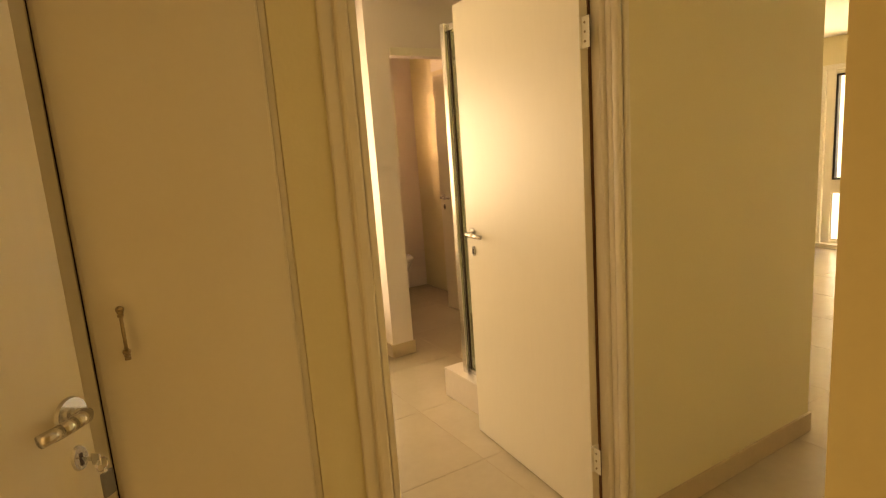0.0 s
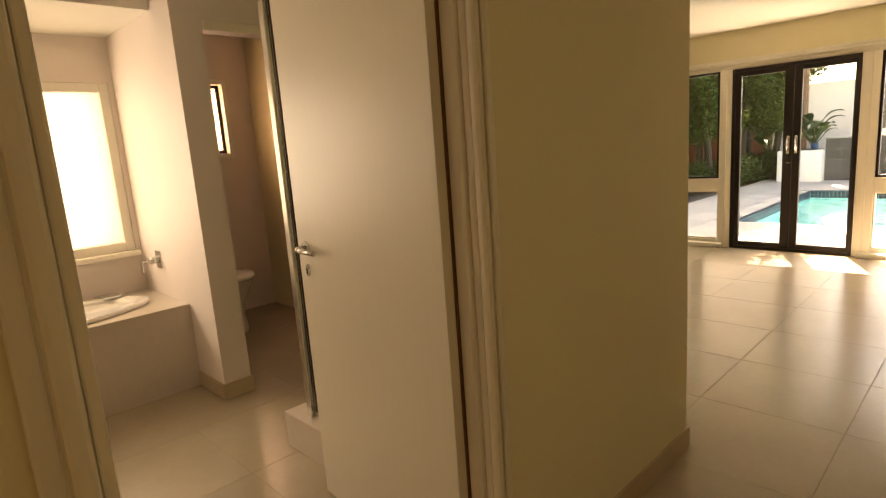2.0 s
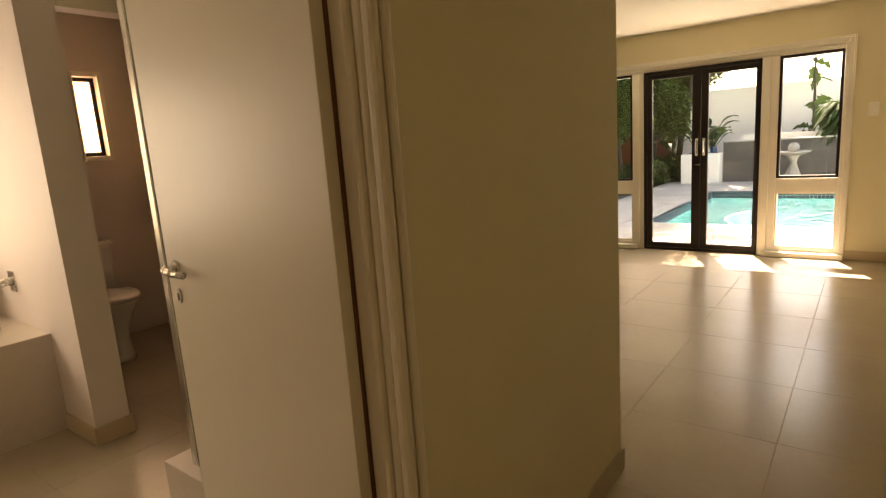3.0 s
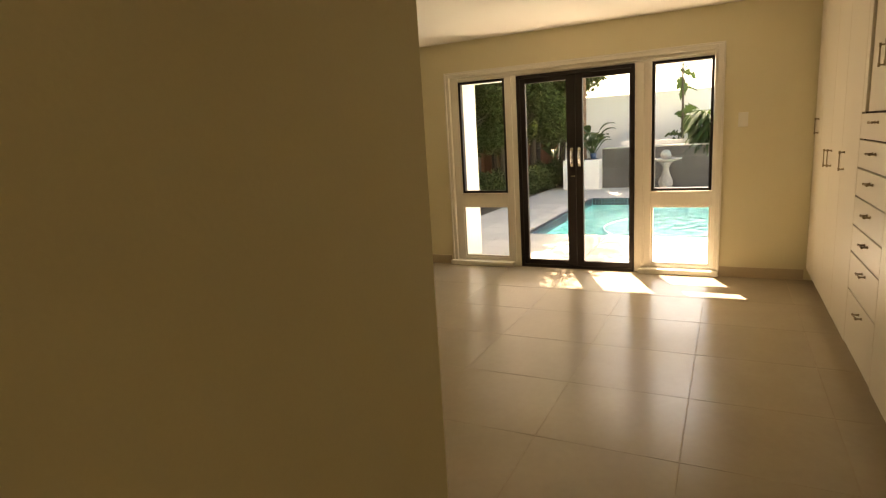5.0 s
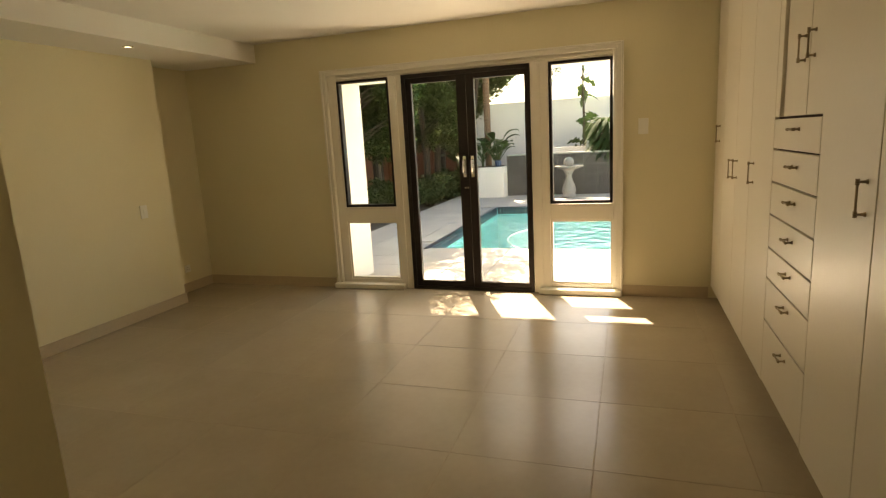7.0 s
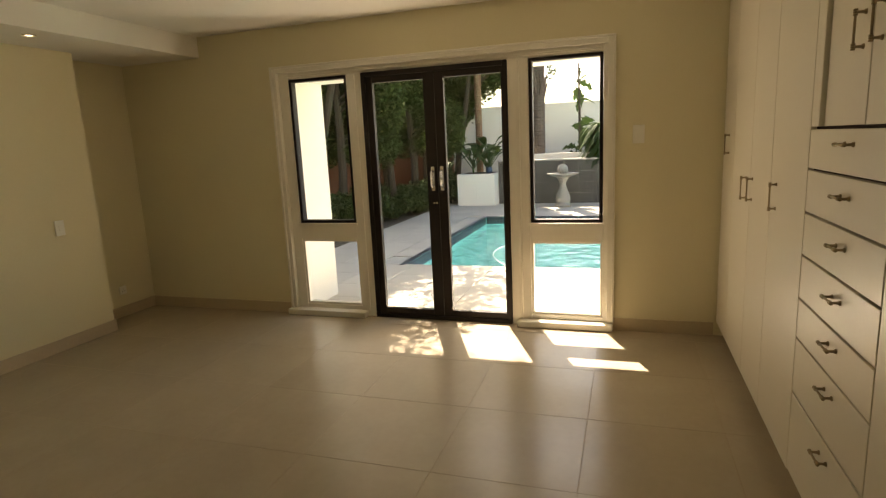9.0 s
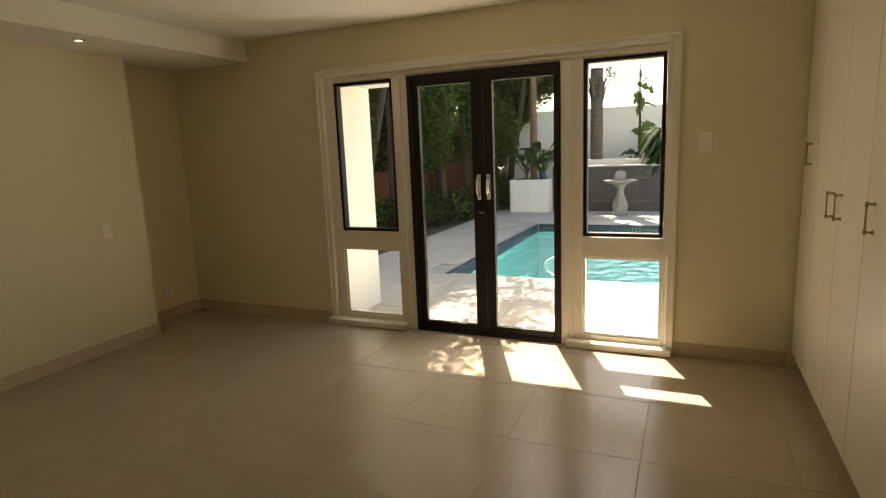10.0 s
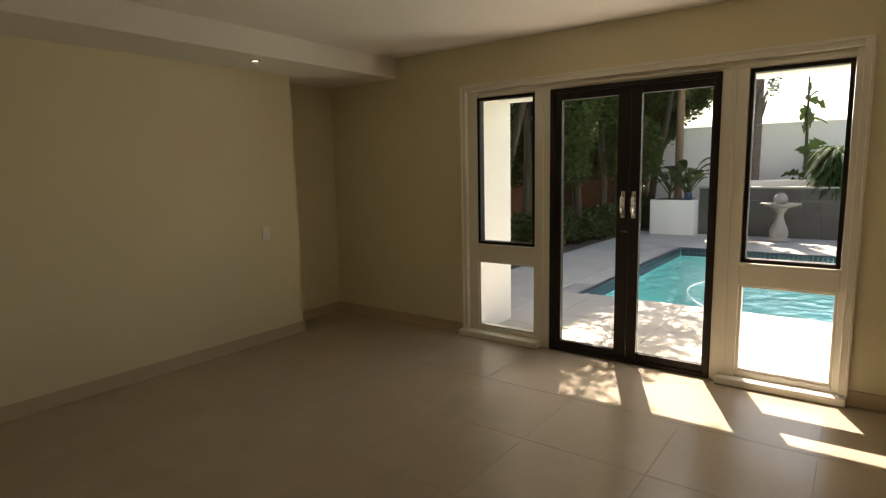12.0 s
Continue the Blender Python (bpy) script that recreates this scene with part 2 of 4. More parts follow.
setting("wall_west", boxes((2.28, 2.40, YB, 2.9, 0, TOP), (2.40, 2.67, 2.78, 2.9, 0, TOP), (2.62, 2.74, 2.9, 5.62, 0, TOP)), M_WALL, "cream painted wall between bedroom and bathroom", "wall", BATH)
for name, dims in [("wall_passage_1", (1.125, 2.40, YN, YB, 0, TOP)), ("wall_passage_2", (0.0, 0.21, YN, YB, 0, TOP)),
                   ("wall_passage_3", (0.21, 1.125, YN, YB, 2.152, TOP)), ("wall_passage_4", (-1.9, -0.53, YN, YB, 0, TOP))]:
    setting(name, boxes(dims), M_WALL, "cream painted passage wall beside the bathroom doorway", "wall", BATH)
setting("wall_nib", boxes((-0.013, 2.6, -0.95, 0.023, 0, TOP)), M_WALL, "cream painted wall corner at the passage", "wall", BATH)
setting("wall_south", boxes((2.5, 7.12, -0.95, -0.75, 0, TOP)), M_WALL, "cream wall behind the built-in cupboards", "wall")
setting("wall_entrance", boxes((-1.25, -1.10, 0.60, YN, 0, TOP), (-1.25, -1.10, -0.95, -0.26, 0, TOP), (-1.25, -1.10, -0.26, 0.60, 2.06, TOP)), M_WALL, "cream wall around the entrance doorway", "wall", BATH)
setting("wall_hall", boxes((-2.1, -1.9, -0.95, 1.33, 0, TOP), (-1.9, -0.013, -1.1, -0.95, 0, TOP)), M_WALL, "cream hall wall", "wall", BATH)
setting("ceiling", boxes((2.30, XW, -0.75, 4.01, CEIL, TOP), (-1.9, 2.30, -0.95, YN, CEIL, TOP)), M_CEIL, "plain white painted ceiling", "ceiling")
setting("bulkhead", boxes((2.6, XW, 4.01, 4.87, 2.24, TOP)), M_CEIL, "lowered white ceiling bulkhead with a downlight", "bulkhead")
setting("roof", boxes((-2.2, 7.12, -1.2, 5.9, TOP, 2.85), (7.12, 7.72, -6.0, 9.0, 2.5, 2.85)), M_PLASTER, "flat white plastered roof slab with veranda overhang", "roof")
setting("veranda_beam", boxes((7.47, 7.72, -6.0, 9.0, 2.03, 2.5), bevel=0.006), M_PLASTER, "white plastered veranda beam over the paving", "beam")
setting("veranda_ceiling", boxes((7.12, 7.47, -6.0, 9.0, 2.42, 2.5)), M_PLASTER, "white plastered veranda ceiling", "ceiling")
setting("wing_wall", boxes((7.12, 7.71, 3.305, 3.62, -0.05, 2.42), bevel=0.006), M_PLASTER, "white plastered wing wall beside the garden doors", "wall")
setting("facade", boxes((-2.2, -2.08, 1.3, 5.9, -0.1, TOP), (-2.1, 7.12, 5.78, 5.9, -0.1, TOP), (7.0, 7.12, -6.0, -0.95, -0.1, TOP), (7.0, 7.12, 5.2, 9.0, -0.1, TOP)), M_PLASTER, "white plastered outside wall of the house", "wall")

# bathroom shell
setting("bathroom_wall", boxes((-0.72, -0.6, YB, 4.76, 0, TOP), (1.292, 1.46, 3.475, 5.3, 0, TOP), (2.34, 2.62, 3.475, 3.595, 0, TOP),
                               (1.46, 2.34, 3.475, 3.595, 2.14, TOP)), M_BATHWALL, "off-white painted bathroom partition walls", "wall", BATH)
setting("bathroom_back_wall", boxes((-0.6, -0.25, 4.62, 4.76, 0, TOP), (1.26, 1.292, 4.62, 4.76, 0, TOP), (-0.25, 1.26, 4.62, 4.76, 0, 0.835), (-0.25, 1.26, 4.62, 4.76, 1.985, TOP),
                                    (1.46, 2.17, 5.3, 5.42, 0, TOP), (2.40, 2.62, 5.3, 5.42, 0, TOP), (2.17, 2.40, 5.3, 5.42, 0, 1.435), (2.17, 2.40, 5.3, 5.42, 2.12, TOP)), M_BATHWALL,
        "off-white bathroom wall with two windows", "wall", BATH)
setting("bathroom_ceiling", boxes((-0.6, 2.62, YB, 3.76, 2.54, TOP), (1.46, 2.62, 3.76, 5.3, 2.54, TOP)), M_CEIL, "white painted bathroom ceiling", "ceiling", BATH)
setting("bath_bulkhead", boxes((-0.6, 1.292, 3.76, 4.62, 2.28, TOP)), M_CEIL, "lowered white ceiling over the bath", "bulkhead", BATH)


SKIRTINGS = [(XW - 0.012, XW, 3.335, 4.87), (XW - 0.012, XW, -0.10, 0.575), (2.66, 6.17, 4.568, 4.58), (6.17, 6.182, 4.568, 4.858), (6.182, XW - 0.012, 4.858, 4.87),
             (1.15, 2.412, YN - 0.012, YN), (2.40, 2.412, YN, 2.78), (0.012, 0.145, YN - 0.012, YN), (1.28, 1.472, 3.463, 3.475), (1.28, 1.292, 3.475, 3.84), (1.46, 1.472, 3.61, 5.3)]
for x0, x1, y0, y1 in SKIRTINGS:
    setting("baseboard", boxes((x0, x1, y0, y1, 0, 0.095), bevel=0.002), M_SKIRT, "beige tile skirting along the wall", "baseboard", BATH if x0 < 2.5 else 0.0)

# ---- garden windows and doors ----
def bar_frame(parent, name, y0, y1, z0, z1, x0, x1, w, mat, label=""):
    """A rectangular frame of four mitred bars in the plane of the east wall."""
    bm = boxes((x0, x1, y0, y0 + w, z0, z1), (x0, x1, y1 - w, y1, z0, z1), (x0, x1, y0 + w, y1 - w, z1 - w, z1), (x0, x1, y0 + w, y1 - w, z0, z0 + w), bevel=0.002)
    return part(name, bm, mat, parent, label)


def pane(parent, y0, y1, z0, z1, x=6.962, mat=None, name="pane"):
    ob = part(name, boxes((x - 0.003, x + 0.003, y0, y1, z0, z1)), mat or M_GLASS, parent)
    ob.visible_shadow = False
    return ob


surround = thing("window_surround", "white painted timber surround of the glazed garden doors", "window frame", kind="structure")
for name, dims in [("architrave", (6.884, 6.93, 3.29, 3.325, 0, 2.085)), ("architrave", (6.884, 6.93, 0.578, 0.613, 0, 2.085)), ("architrave", (6.886, 6.93, 0.613, 3.29, 2.05, 2.085)),
                   ("jamb", (6.922, 7.02, 3.20, 3.32, 0, 2.08)), ("jamb", (6.922, 7.02, 0.585, 0.645, 0, 2.08)), ("head", (6.924, 7.02, 0.645, 3.20, 2.0, 2.08)),
                   ("mullion", (6.91, 7.02, 2.522, 2.655, 0, 2.0)), ("mullion", (6.91, 7.02, 1.18, 1.333, 0, 2.0))]:
    part(name, boxes(dims, bevel=0.004), M_WOOD, surround)
for name, dims in [("backband", (6.872, 6.90, 3.325, 3.342, 0.05, 2.102)), ("backband", (6.872, 6.90, 0.562, 0.578, 0.05, 2.102)), ("backband", (6.872, 6.90, 0.578, 3.325, 2.085, 2.102)),
                   ("bead", (6.898, 6.912, 2.575, 2.60, 0.05, 1.99)), ("bead", (6.898, 6.912, 1.245, 1.27, 0.05, 1.99)), ("bead", (6.908, 6.924, 0.66, 3.19, 2.015, 2.03))]:
    part(name, boxes(dims, bevel=0.004), M_WOOD, surround)


def side_light(name, y0, y1, sill0, sill1, label):
    w = thing(name, label, "window", kind="structure")
    part("transom", boxes((6.915, 7.015, y0, y1, 0.66, 0.80), bevel=0.004), M_WOOD, w)
    part("bottom_rail", boxes((6.92, 7.015, y0, y1, 0.0, 0.085), bevel=0.004), M_WOOD, w)
    bar_frame(w, "lower_bead", y0, y1, 0.085, 0.66, 6.93, 6.985, 0.018, M_WOOD)
    pane(w, y0 + 0.012, y1 - 0.012, 0.095, 0.65)
    sash = bar_frame(w, "sash", y0 + 0.003, y1 - 0.003, 0.803, 1.997, 6.925, 6.99, 0.024, M_DARK, "dark bronze aluminium sash")
    pane(sash, y0 + 0.03, y1 - 0.03, 0.83, 1.97)
    part("sash_ledge", boxes((6.898, 6.935, y0 - 0.01, y1 + 0.01, 0.788, 0.803), bevel=0.003), M_WOOD, w)
    part("window_sill", boxes((6.835, 6.93, sill0, sill1, 0.0, 0.05), bevel=0.008), M_WOOD, w)


side_light("window_1", 2.655, 3.20, 2.60, 3.36, "narrow garden window with dark upper sash and white frame")
side_light("window_2", 0.645, 1.18, 0.568, 1.287, "garden window with dark upper sash beside the doors")

door = thing("door_1", "closed pair of dark bronze framed glass garden doors", "glass door", kind="structure")
part("door_frame", boxes((6.90, 6.99, 2.485, 2.52, 0, 2.0), (6.90, 6.99, 1.335, 1.37, 0, 2.0), (6.90, 6.99, 1.37, 2.485, 1.965, 2.0), (6.90, 6.99, 1.37, 2.485, 0, 0.03), bevel=0.003), M_DARK, door)
for y0, y1, a, b in [(1.911, 2.483, 0.088, 0.053), (1.372, 1.907, 0.012, 0.072)]:
    leaf = part("door_leaf", boxes((6.915, 6.96, y0, y0 + a, 0.032, 1.963), (6.915, 6.96, y1 - b, y1, 0.032, 1.963), (6.916, 6.959, y0 + a, y1 - b, 1.915, 1.963), (6.916, 6.959, y0 + a, y1 - b, 0.032, 0.082), bevel=0.003), M_DARK, door)
    pane(leaf, y0 + a - 0.005, y1 - b + 0.005, 0.077, 1.92, x=6.938)
for y in (1.948, 1.872):
    grip = part("door_handle", boxes((6.905, 6.915, y - 0.015, y + 0.015, 1.06, 1.25), bevel=0.003), M_CHROME, door, "satin chrome pull handle")
    bm = bmesh.new()
    for a, b in [((6.912, y, 1.09), (6.872, y, 1.105)), ((6.872, y, 1.105), (6.868, y, 1.205)), ((6.868, y, 1.205), (6.912, y, 1.22))]:
        rod(bm, a, b, 0.009)
    part("grip", bm, M_CHROME, grip, smooth=True)
SPAN = pose(0, 1.335 * 0.015, 0) @ Matrix.Diagonal((1, 0.985, 1, 1))
for ob in [surround, door, bpy.data.objects["window_1"], bpy.data.objects["window_2"]]:
    ob.matrix_basis = SPAN
lock_bm = rod(rod(bmesh.new(), (6.912, 1.923, 0.965), (6.904, 1.923, 0.965), 0.007, sides=12), (6.912, 1.947, 0.965), (6.904, 1.947, 0.965), 0.007, sides=12)
part("lock", lock_bm, M_CHROME, door)

# ---- inner doors ----
def lever_handle(parent, x, z, side, way, s=1.0, reach=1.0):
    """A satin lever on a round rose, with a keyhole plate under it, on a leaf whose face is at local y = 0 (side -1) or side * y."""
    bm = rod(bmesh.new(), (x, 0, z), (x, side * 0.04, z), 0.011 * s)
    pts = [(x, side * 0.037, z), (x + way * 0.03, side * 0.042, z), (x + way * 0.075 * reach, side * 0.041, z - 0.002), (x + way * 0.125 * reach, side * 0.034, z - 0.004)]
    for a, b, r in zip(pts, pts[1:], (0.0115, 0.011, 0.0105)):
        rod(bm, a, b, r * s, r * s * 0.97)
    handle = part("door_handle", bm, M_CHROME, parent, "satin chrome lever handle", smooth=True)
    rose = bmesh.new()
    rod(rose, (x, 0, z), (x, side * 0.007, z), 0.027 * s, 0.025 * s, 24)
    part("rose", rose, M_CHROME, handle)
    plate = bmesh.new()
    bmesh.ops.create_cone(plate, cap_ends=True, segments=24, radius1=0.017, radius2=0.015, depth=0.006)
    shift(plate, pose(x, side * 0.003, z - 0.088, 90 * (1 if side < 0 else -1)) @ Matrix.Diagonal((1, 1.5, 1, 1)))
    plate = part("keyhole_plate", plate, M_CHROME, handle)
    part("keyhole", boxes((x - 0.003, x + 0.003, min(side * 0.005, side * 0.0075), max(side * 0.005, side * 0.0075), z - 0.102, z - 0.078)), M_BLACK, parent)
    return handle


def leaf_door(name, label, at, turn, width, side, hinge_heights=(0.28, 1.89), handle_z=1.112, inset=0.062, high=2.21, reach=1.0, stout=1.0):
    d = thing(name, label, "door", at, turn, kind="structure")
    y0, y1 = (-0.04, 0.0) if side > 0 else (0.0, 0.04)
    part("door_leaf", boxes((0, width, y0, y1, 0.008, high), bevel=0.002), M_DOOR, d)
    lever_handle(d, width - inset, handle_z, side, -1, stout, reach)
    for z in hinge_heights:
        bm = boxes((-0.0025, 0.0, y0 + 0.004, y1 - 0.002, z - 0.05, z + 0.05), (-0.045, -0.004, -side * 0.004, -side * 0.001, z - 0.05, z + 0.05))
        rod(bm, (-0.006, side * 0.004, z - 0.05), (-0.006, side * 0.004, z + 0.05), 0.006)
        hinge = part("hinge", bm, M_PLASTIC, d, "painted steel butt hinge")
        for dz in (-0.03, 0.0, 0.03):
            part("screw", rod(bmesh.new(), (-0.026, 0, z + dz), (-0.026, side * 0.002, z + dz), 0.004), M_BRASS, hinge)
    return d


leaf_door("door_2", "open white bathroom door with chrome lever handle", (1.072 + BATH, 1.300, 0), 84.8, 0.89, 1, (0.282, 1.825), 1.066, 0.066, 2.13)
entrance = leaf_door("door_3", "open white entrance door with keys in its lock", (-1.02 + BATH, 0.532, 0), 45.0, 0.80, -1, (0.28, 1.02, 1.80), inset=0.036, handle_z=1.047, high=2.04, reach=0.74, stout=1.22)
leaf_door("door_4", "open white toilet door with a lever handle", (2.31 + BATH, 3.585, 0), 91.0, 0.74, 1, handle_z=1.05, high=2.12)

# keys in the entrance door's lock
keys = thing("key_bunch", "small bunch of keys with grey tag hanging from the lock", "keys", (-1.02 + BATH, 0.532, 0), 45.0)
kx, kz = 0.764, 0.959
part("key", boxes((kx - 0.0015, kx + 0.0015, -0.03, -0.006, kz - 0.004, kz + 0.004), (kx - 0.0015, kx + 0.0015, -0.05, -0.03, kz - 0.011, kz + 0.011), bevel=0.0008), M_CHROME, keys)
ring = bmesh.new()
for k in range(14):
    a, b = 2 * math.pi * k / 14, 2 * math.pi * (k + 1) / 14
    rod(ring, (kx + 0.004 + 0.013 * math.cos(a), -0.046, kz - 0.012 + 0.013 * math.sin(a)), (kx + 0.004 + 0.013 * math.cos(b), -0.046, kz - 0.012 + 0.013 * math.sin(b)), 0.0014, sides=6)
part("ring", ring, M_CHROME, keys)
part("tag", boxes((kx - 0.006, kx + 0.022, -0.051, -0.045, kz - 0.078, kz - 0.028), bevel=0.003), M_KEYTAG, keys, "grey plastic key tag")
part("link", boxes((kx + 0.004, kx + 0.011, -0.049, -0.046, kz - 0.032, kz - 0.02), bevel=0.001), M_CHROME, keys)

# moulded frame of the bathroom doorway
frame_thing = thing("door_frame_bathroom", "moulded cream timber frame of the bathroom doorway", "door frame", (BATH, 0, 0), kind="structure")
for x0, x1, y0, y1, b in [(0.195, 0.21, YN - 0.003, YB + 0.005, 0.002), (0.188, 0.21, YN - 0.014, YN, 0.005), (0.15, 0.187, YN - 0.022, YN, 0.009),
                          (0.112, 0.146, YN - 0.014, YN, 0.006), (1.118, 1.125, YN + 0.074, YB + 0.003, 0.002), (1.096, 1.125, YN + 0.05, YN + 0.073, 0.011),
                          (1.105, 1.125, YN + 0.022, YN + 0.048, 0.009), (1.098, 1.124, YN - 0.014, YN + 0.02, 0.012), (1.126, 1.150, YN - 0.018, YN - 0.001, 0.008)]:
    part("jamb", boxes((x0, x1, y0, y1, 0, 2.15), bevel=b), M_DOOR, frame_thing)
for dims in [(0.114, 0.208, YN - 0.009, YN - 0.001, 0, 2.149), (1.111, 1.124, YN - 0.002, YB - 0.006, 0, 2.149)]:
    part("backing", boxes(dims), M_DOOR, frame_thing)
part("architrave", boxes((0.15, 1.145, YN - 0.02, YN, 2.152, 2.21), bevel=0.009), M_DOOR, frame_thing)
# added dark strip: the shadow line between leaf and jamb, put in as colour
part("seal", boxes((1.104, 1.118, YB - 0.004, YB + 0.004, 0.0, 2.12)), M_HINGE_SHADE, frame_thing, "dark strip for the shade beside the door hinge")
part("head", boxes((0.211, 1.10, YN + 0.002, YB + 0.003, 2.135, 2.151)), M_DOOR, frame_thing)
wcf = thing("door_frame_toilet", "white timber frame of the toilet doorway", "door frame", (BATH, 0, 0), kind="structure")
part("architrave", boxes((1.463, 2.40, 3.461, 3.475, 2.135, 2.19), bevel=0.005), M_DOOR, wcf)
part("jamb", boxes((2.325, 2.34, 3.471, 3.605, 0, 2.135)), M_DOOR, wcf)

# ---- pulls of the cupboards ----
def pull(parent, at, length, upright, s=0.82):
    """A bar pull on two turned posts; it stands out towards +y."""
    x, y, z = at
    bm = bmesh.new()
    d = Vector((0, 0, length / 2)) if upright else Vector((length / 2, 0, 0))
    c = Vector((x, y + 0.032 * s, z))
    rod(bm, c - d * 1.12, c + d * 1.12, 0.0045 * s, sides=10)
    for k in (-1, 1):
        e = c + d * k
        rod(bm, (e.x, y, e.z), (e.x, y + 0.03 * s, e.z), 0.006 * s, 0.0045 * s, 10)
        rod(bm, (e.x, y, e.z), (e.x, y + 0.006 * s, e.z), 0.010 * s, 0.008 * s, 12)
        for q in (0.0, 0.008, 0.016):
            u = d.normalized() * k
            rod(bm, c + d * k + u * (q - 0.011) * s, c + d * k + u * (q - 0.005) * s, 0.0075 * s, 0.0075 * s, 10)
    return part("handle", bm, M_BRASS, parent, "antique pewter bar handle", smooth=True)


# ---- built-in cupboards ----
YF = -0.115


def cupboard(x0, x1, doors, label, group="built-in cupboards"):
    """doors: (x0, x1, z0, z1, handle x, handle z, length, upright, set back, name)."""
    c = thing("cupboard", label, "cupboard", ((x0 + x1) / 2, -0.45, 0), group=group)
    ox, oy = (x0 + x1) / 2, -0.45
    def local(bm):
        return shift(bm, Matrix.Translation((-ox, -oy, 0)))
    part("body", local(boxes((x0 + 0.001, x1 - 0.001, -0.748, YF - 0.026, 0.1, 2.405))), M_CUP, c)
    part("plinth", local(boxes((x0 + 0.001, x1 - 0.001, -0.74, YF - 0.06, 0.0, 0.1))), M_SKIRT, c, "beige toe kick")
    for a, b, z0, z1, hx, hz, ln, up, back, name in doors:
        d = part(name, local(boxes((a + 0.0025, b - 0.0025, YF - 0.02 - back, YF - back, z0 + 0.004, z1 - 0.004), bevel=0.003)), M_CUP, c)
        if hx:
            pull(d, (hx - ox, YF - back - oy, hz), ln, up)
    # dark sheet behind the fronts: the shade in the seams, put in as colour
    part("recess", local(boxes((x0 + 0.004, x1 - 0.004, YF - 0.027, YF - 0.024, 0.115, 2.39))), M_BLACK, c)
    return c


cupboard(6.50, 6.885, [(6.50, 6.885, 0.105, 2.405, 6.67, 1.338, 0.11, True, 0, "door")], "tall cream lacquered cupboard beside the garden wall")
cupboard(5.54, 6.50, [(5.98, 6.50, 0.105, 2.405, 6.08, 1.117, 0.108, True, 0, "door"), (5.54, 5.98, 0.105, 2.405, 5.92, 1.123, 0.105, True, 0, "door")], "tall cream lacquered cupboard with paired pewter handles")
cupboard(5.01, 5.54, [(5.01, 5.54, 0.105, 2.405, 5.43, 1.136, 0.104, True, 0, "door")], "tall cream lacquered cupboard with one pewter handle")
LEVELS = [1.418, 1.278, 1.124, 0.968, 0.806, 0.654, 0.437, 0.115]
chest = [(4.32, 5.01, LEVELS[k + 1], LEVELS[k], 4.63, [1.370, 1.216, 1.066, 0.905, 0.753, 0.600, 0.378][k], 0.07, False, 0, "drawer") for k in range(7)]
chest += [(4.57, 4.92, 1.42, 2.405, 4.63, 1.685, 0.092, True, 0.014, "door"), (4.32, 4.57, 1.42, 2.405, 4.505, 1.69, 0.092, True, 0.014, "door"), (4.923, 5.01, 1.42, 2.405, 0, 0, 0, True, 0, "stile")]
cupboard(4.32, 5.01, chest, "cream lacquered unit with seven drawers under two doors")
cupboard(3.80, 4.32, [(3.80, 4.32, 0.105, 2.405, 3.868, 1.175, 0.095, True, 0, "door")], "tall cream lacquered cupboard with a long handle")
cupboard(2.76, 3.80, [(3.28, 3.80, 0.105, 2.405, 3.345, 1.175, 0.095, True, 0, "door"), (2.76, 3.28, 0.105, 2.405, 2.83, 1.175, 0.095, True, 0, "door")], "tall cream lacquered double cupboard")
part("filler_panel", boxes((2.5, 2.758, -0.75, YF, 0, 2.405)), M_CUP)
tagged(bpy.data.objects["filler_panel"], "cream lacquered filler panel at the cupboard end", "panel")

# ---- linen closet in the passage wall ----
closet = thing("linen_closet", "closed cream painted linen closet in the passage wall", "closet", (-0.265 + BATH, YN, 0))
def in_closet(*dims, bevel=0.0):
    return shift(boxes(*dims, bevel=bevel), Matrix.Translation((0.265, -YN, 0)))
part("body", in_closet((-0.53, 0.0, YN + 0.03, YN + 0.5, 0, 2.405)), M_CUP, closet)
part("frame", in_closet((-0.53, -0.4355, YN, YN + 0.03, 0, 2.405), (-0.018, 0.0, YN + 0.006, YN + 0.03, 0, 2.405), bevel=0.003), M_CUP, closet)
closet_door = part("door", in_closet((-0.432, -0.0195, YN - 0.01, YN + 0.016, 0.02, 2.4), bevel=0.008), M_CUP, closet)
# dark sheet behind the closet door paints the shade of its seams
part("gap", in_closet((-0.439, -0.021, YN + 0.018, YN + 0.031, 0.01, 2.41)), M_BLACK, closet)
closet_pull = pull(closet_door, (0, 0, 1.16), 0.09, True)
closet_pull.matrix_basis = pose(-0.108, -0.01, 0, 0, 0, 180)

# ---- small fittings ----
def wall_plate(name, label, category, at, turn, w, h, rockers=0, sockets=0):
    """A wall plate whose face looks along local -y."""
    p = thing(name, label, category, at, turn)
    part("plate", boxes((-w / 2, w / 2, -0.009, 0, -h / 2, h / 2), bevel=0.003), M_PLASTIC, p)
    for k in range(rockers):
        part("rocker", boxes((-0.011, 0.011, -0.013, -0.009, -0.02, 0.02), bevel=0.002), M_PLASTIC, p)
    for k in range(sockets):
        for dx, dz in ((-0.012, -0.008), (0.012, -0.008), (0, 0.012)):
            part("socket_hole", rod(bmesh.new(), (dx, -0.0095, dz), (dx, -0.009, dz), 0.0035), M_BLACK, p)


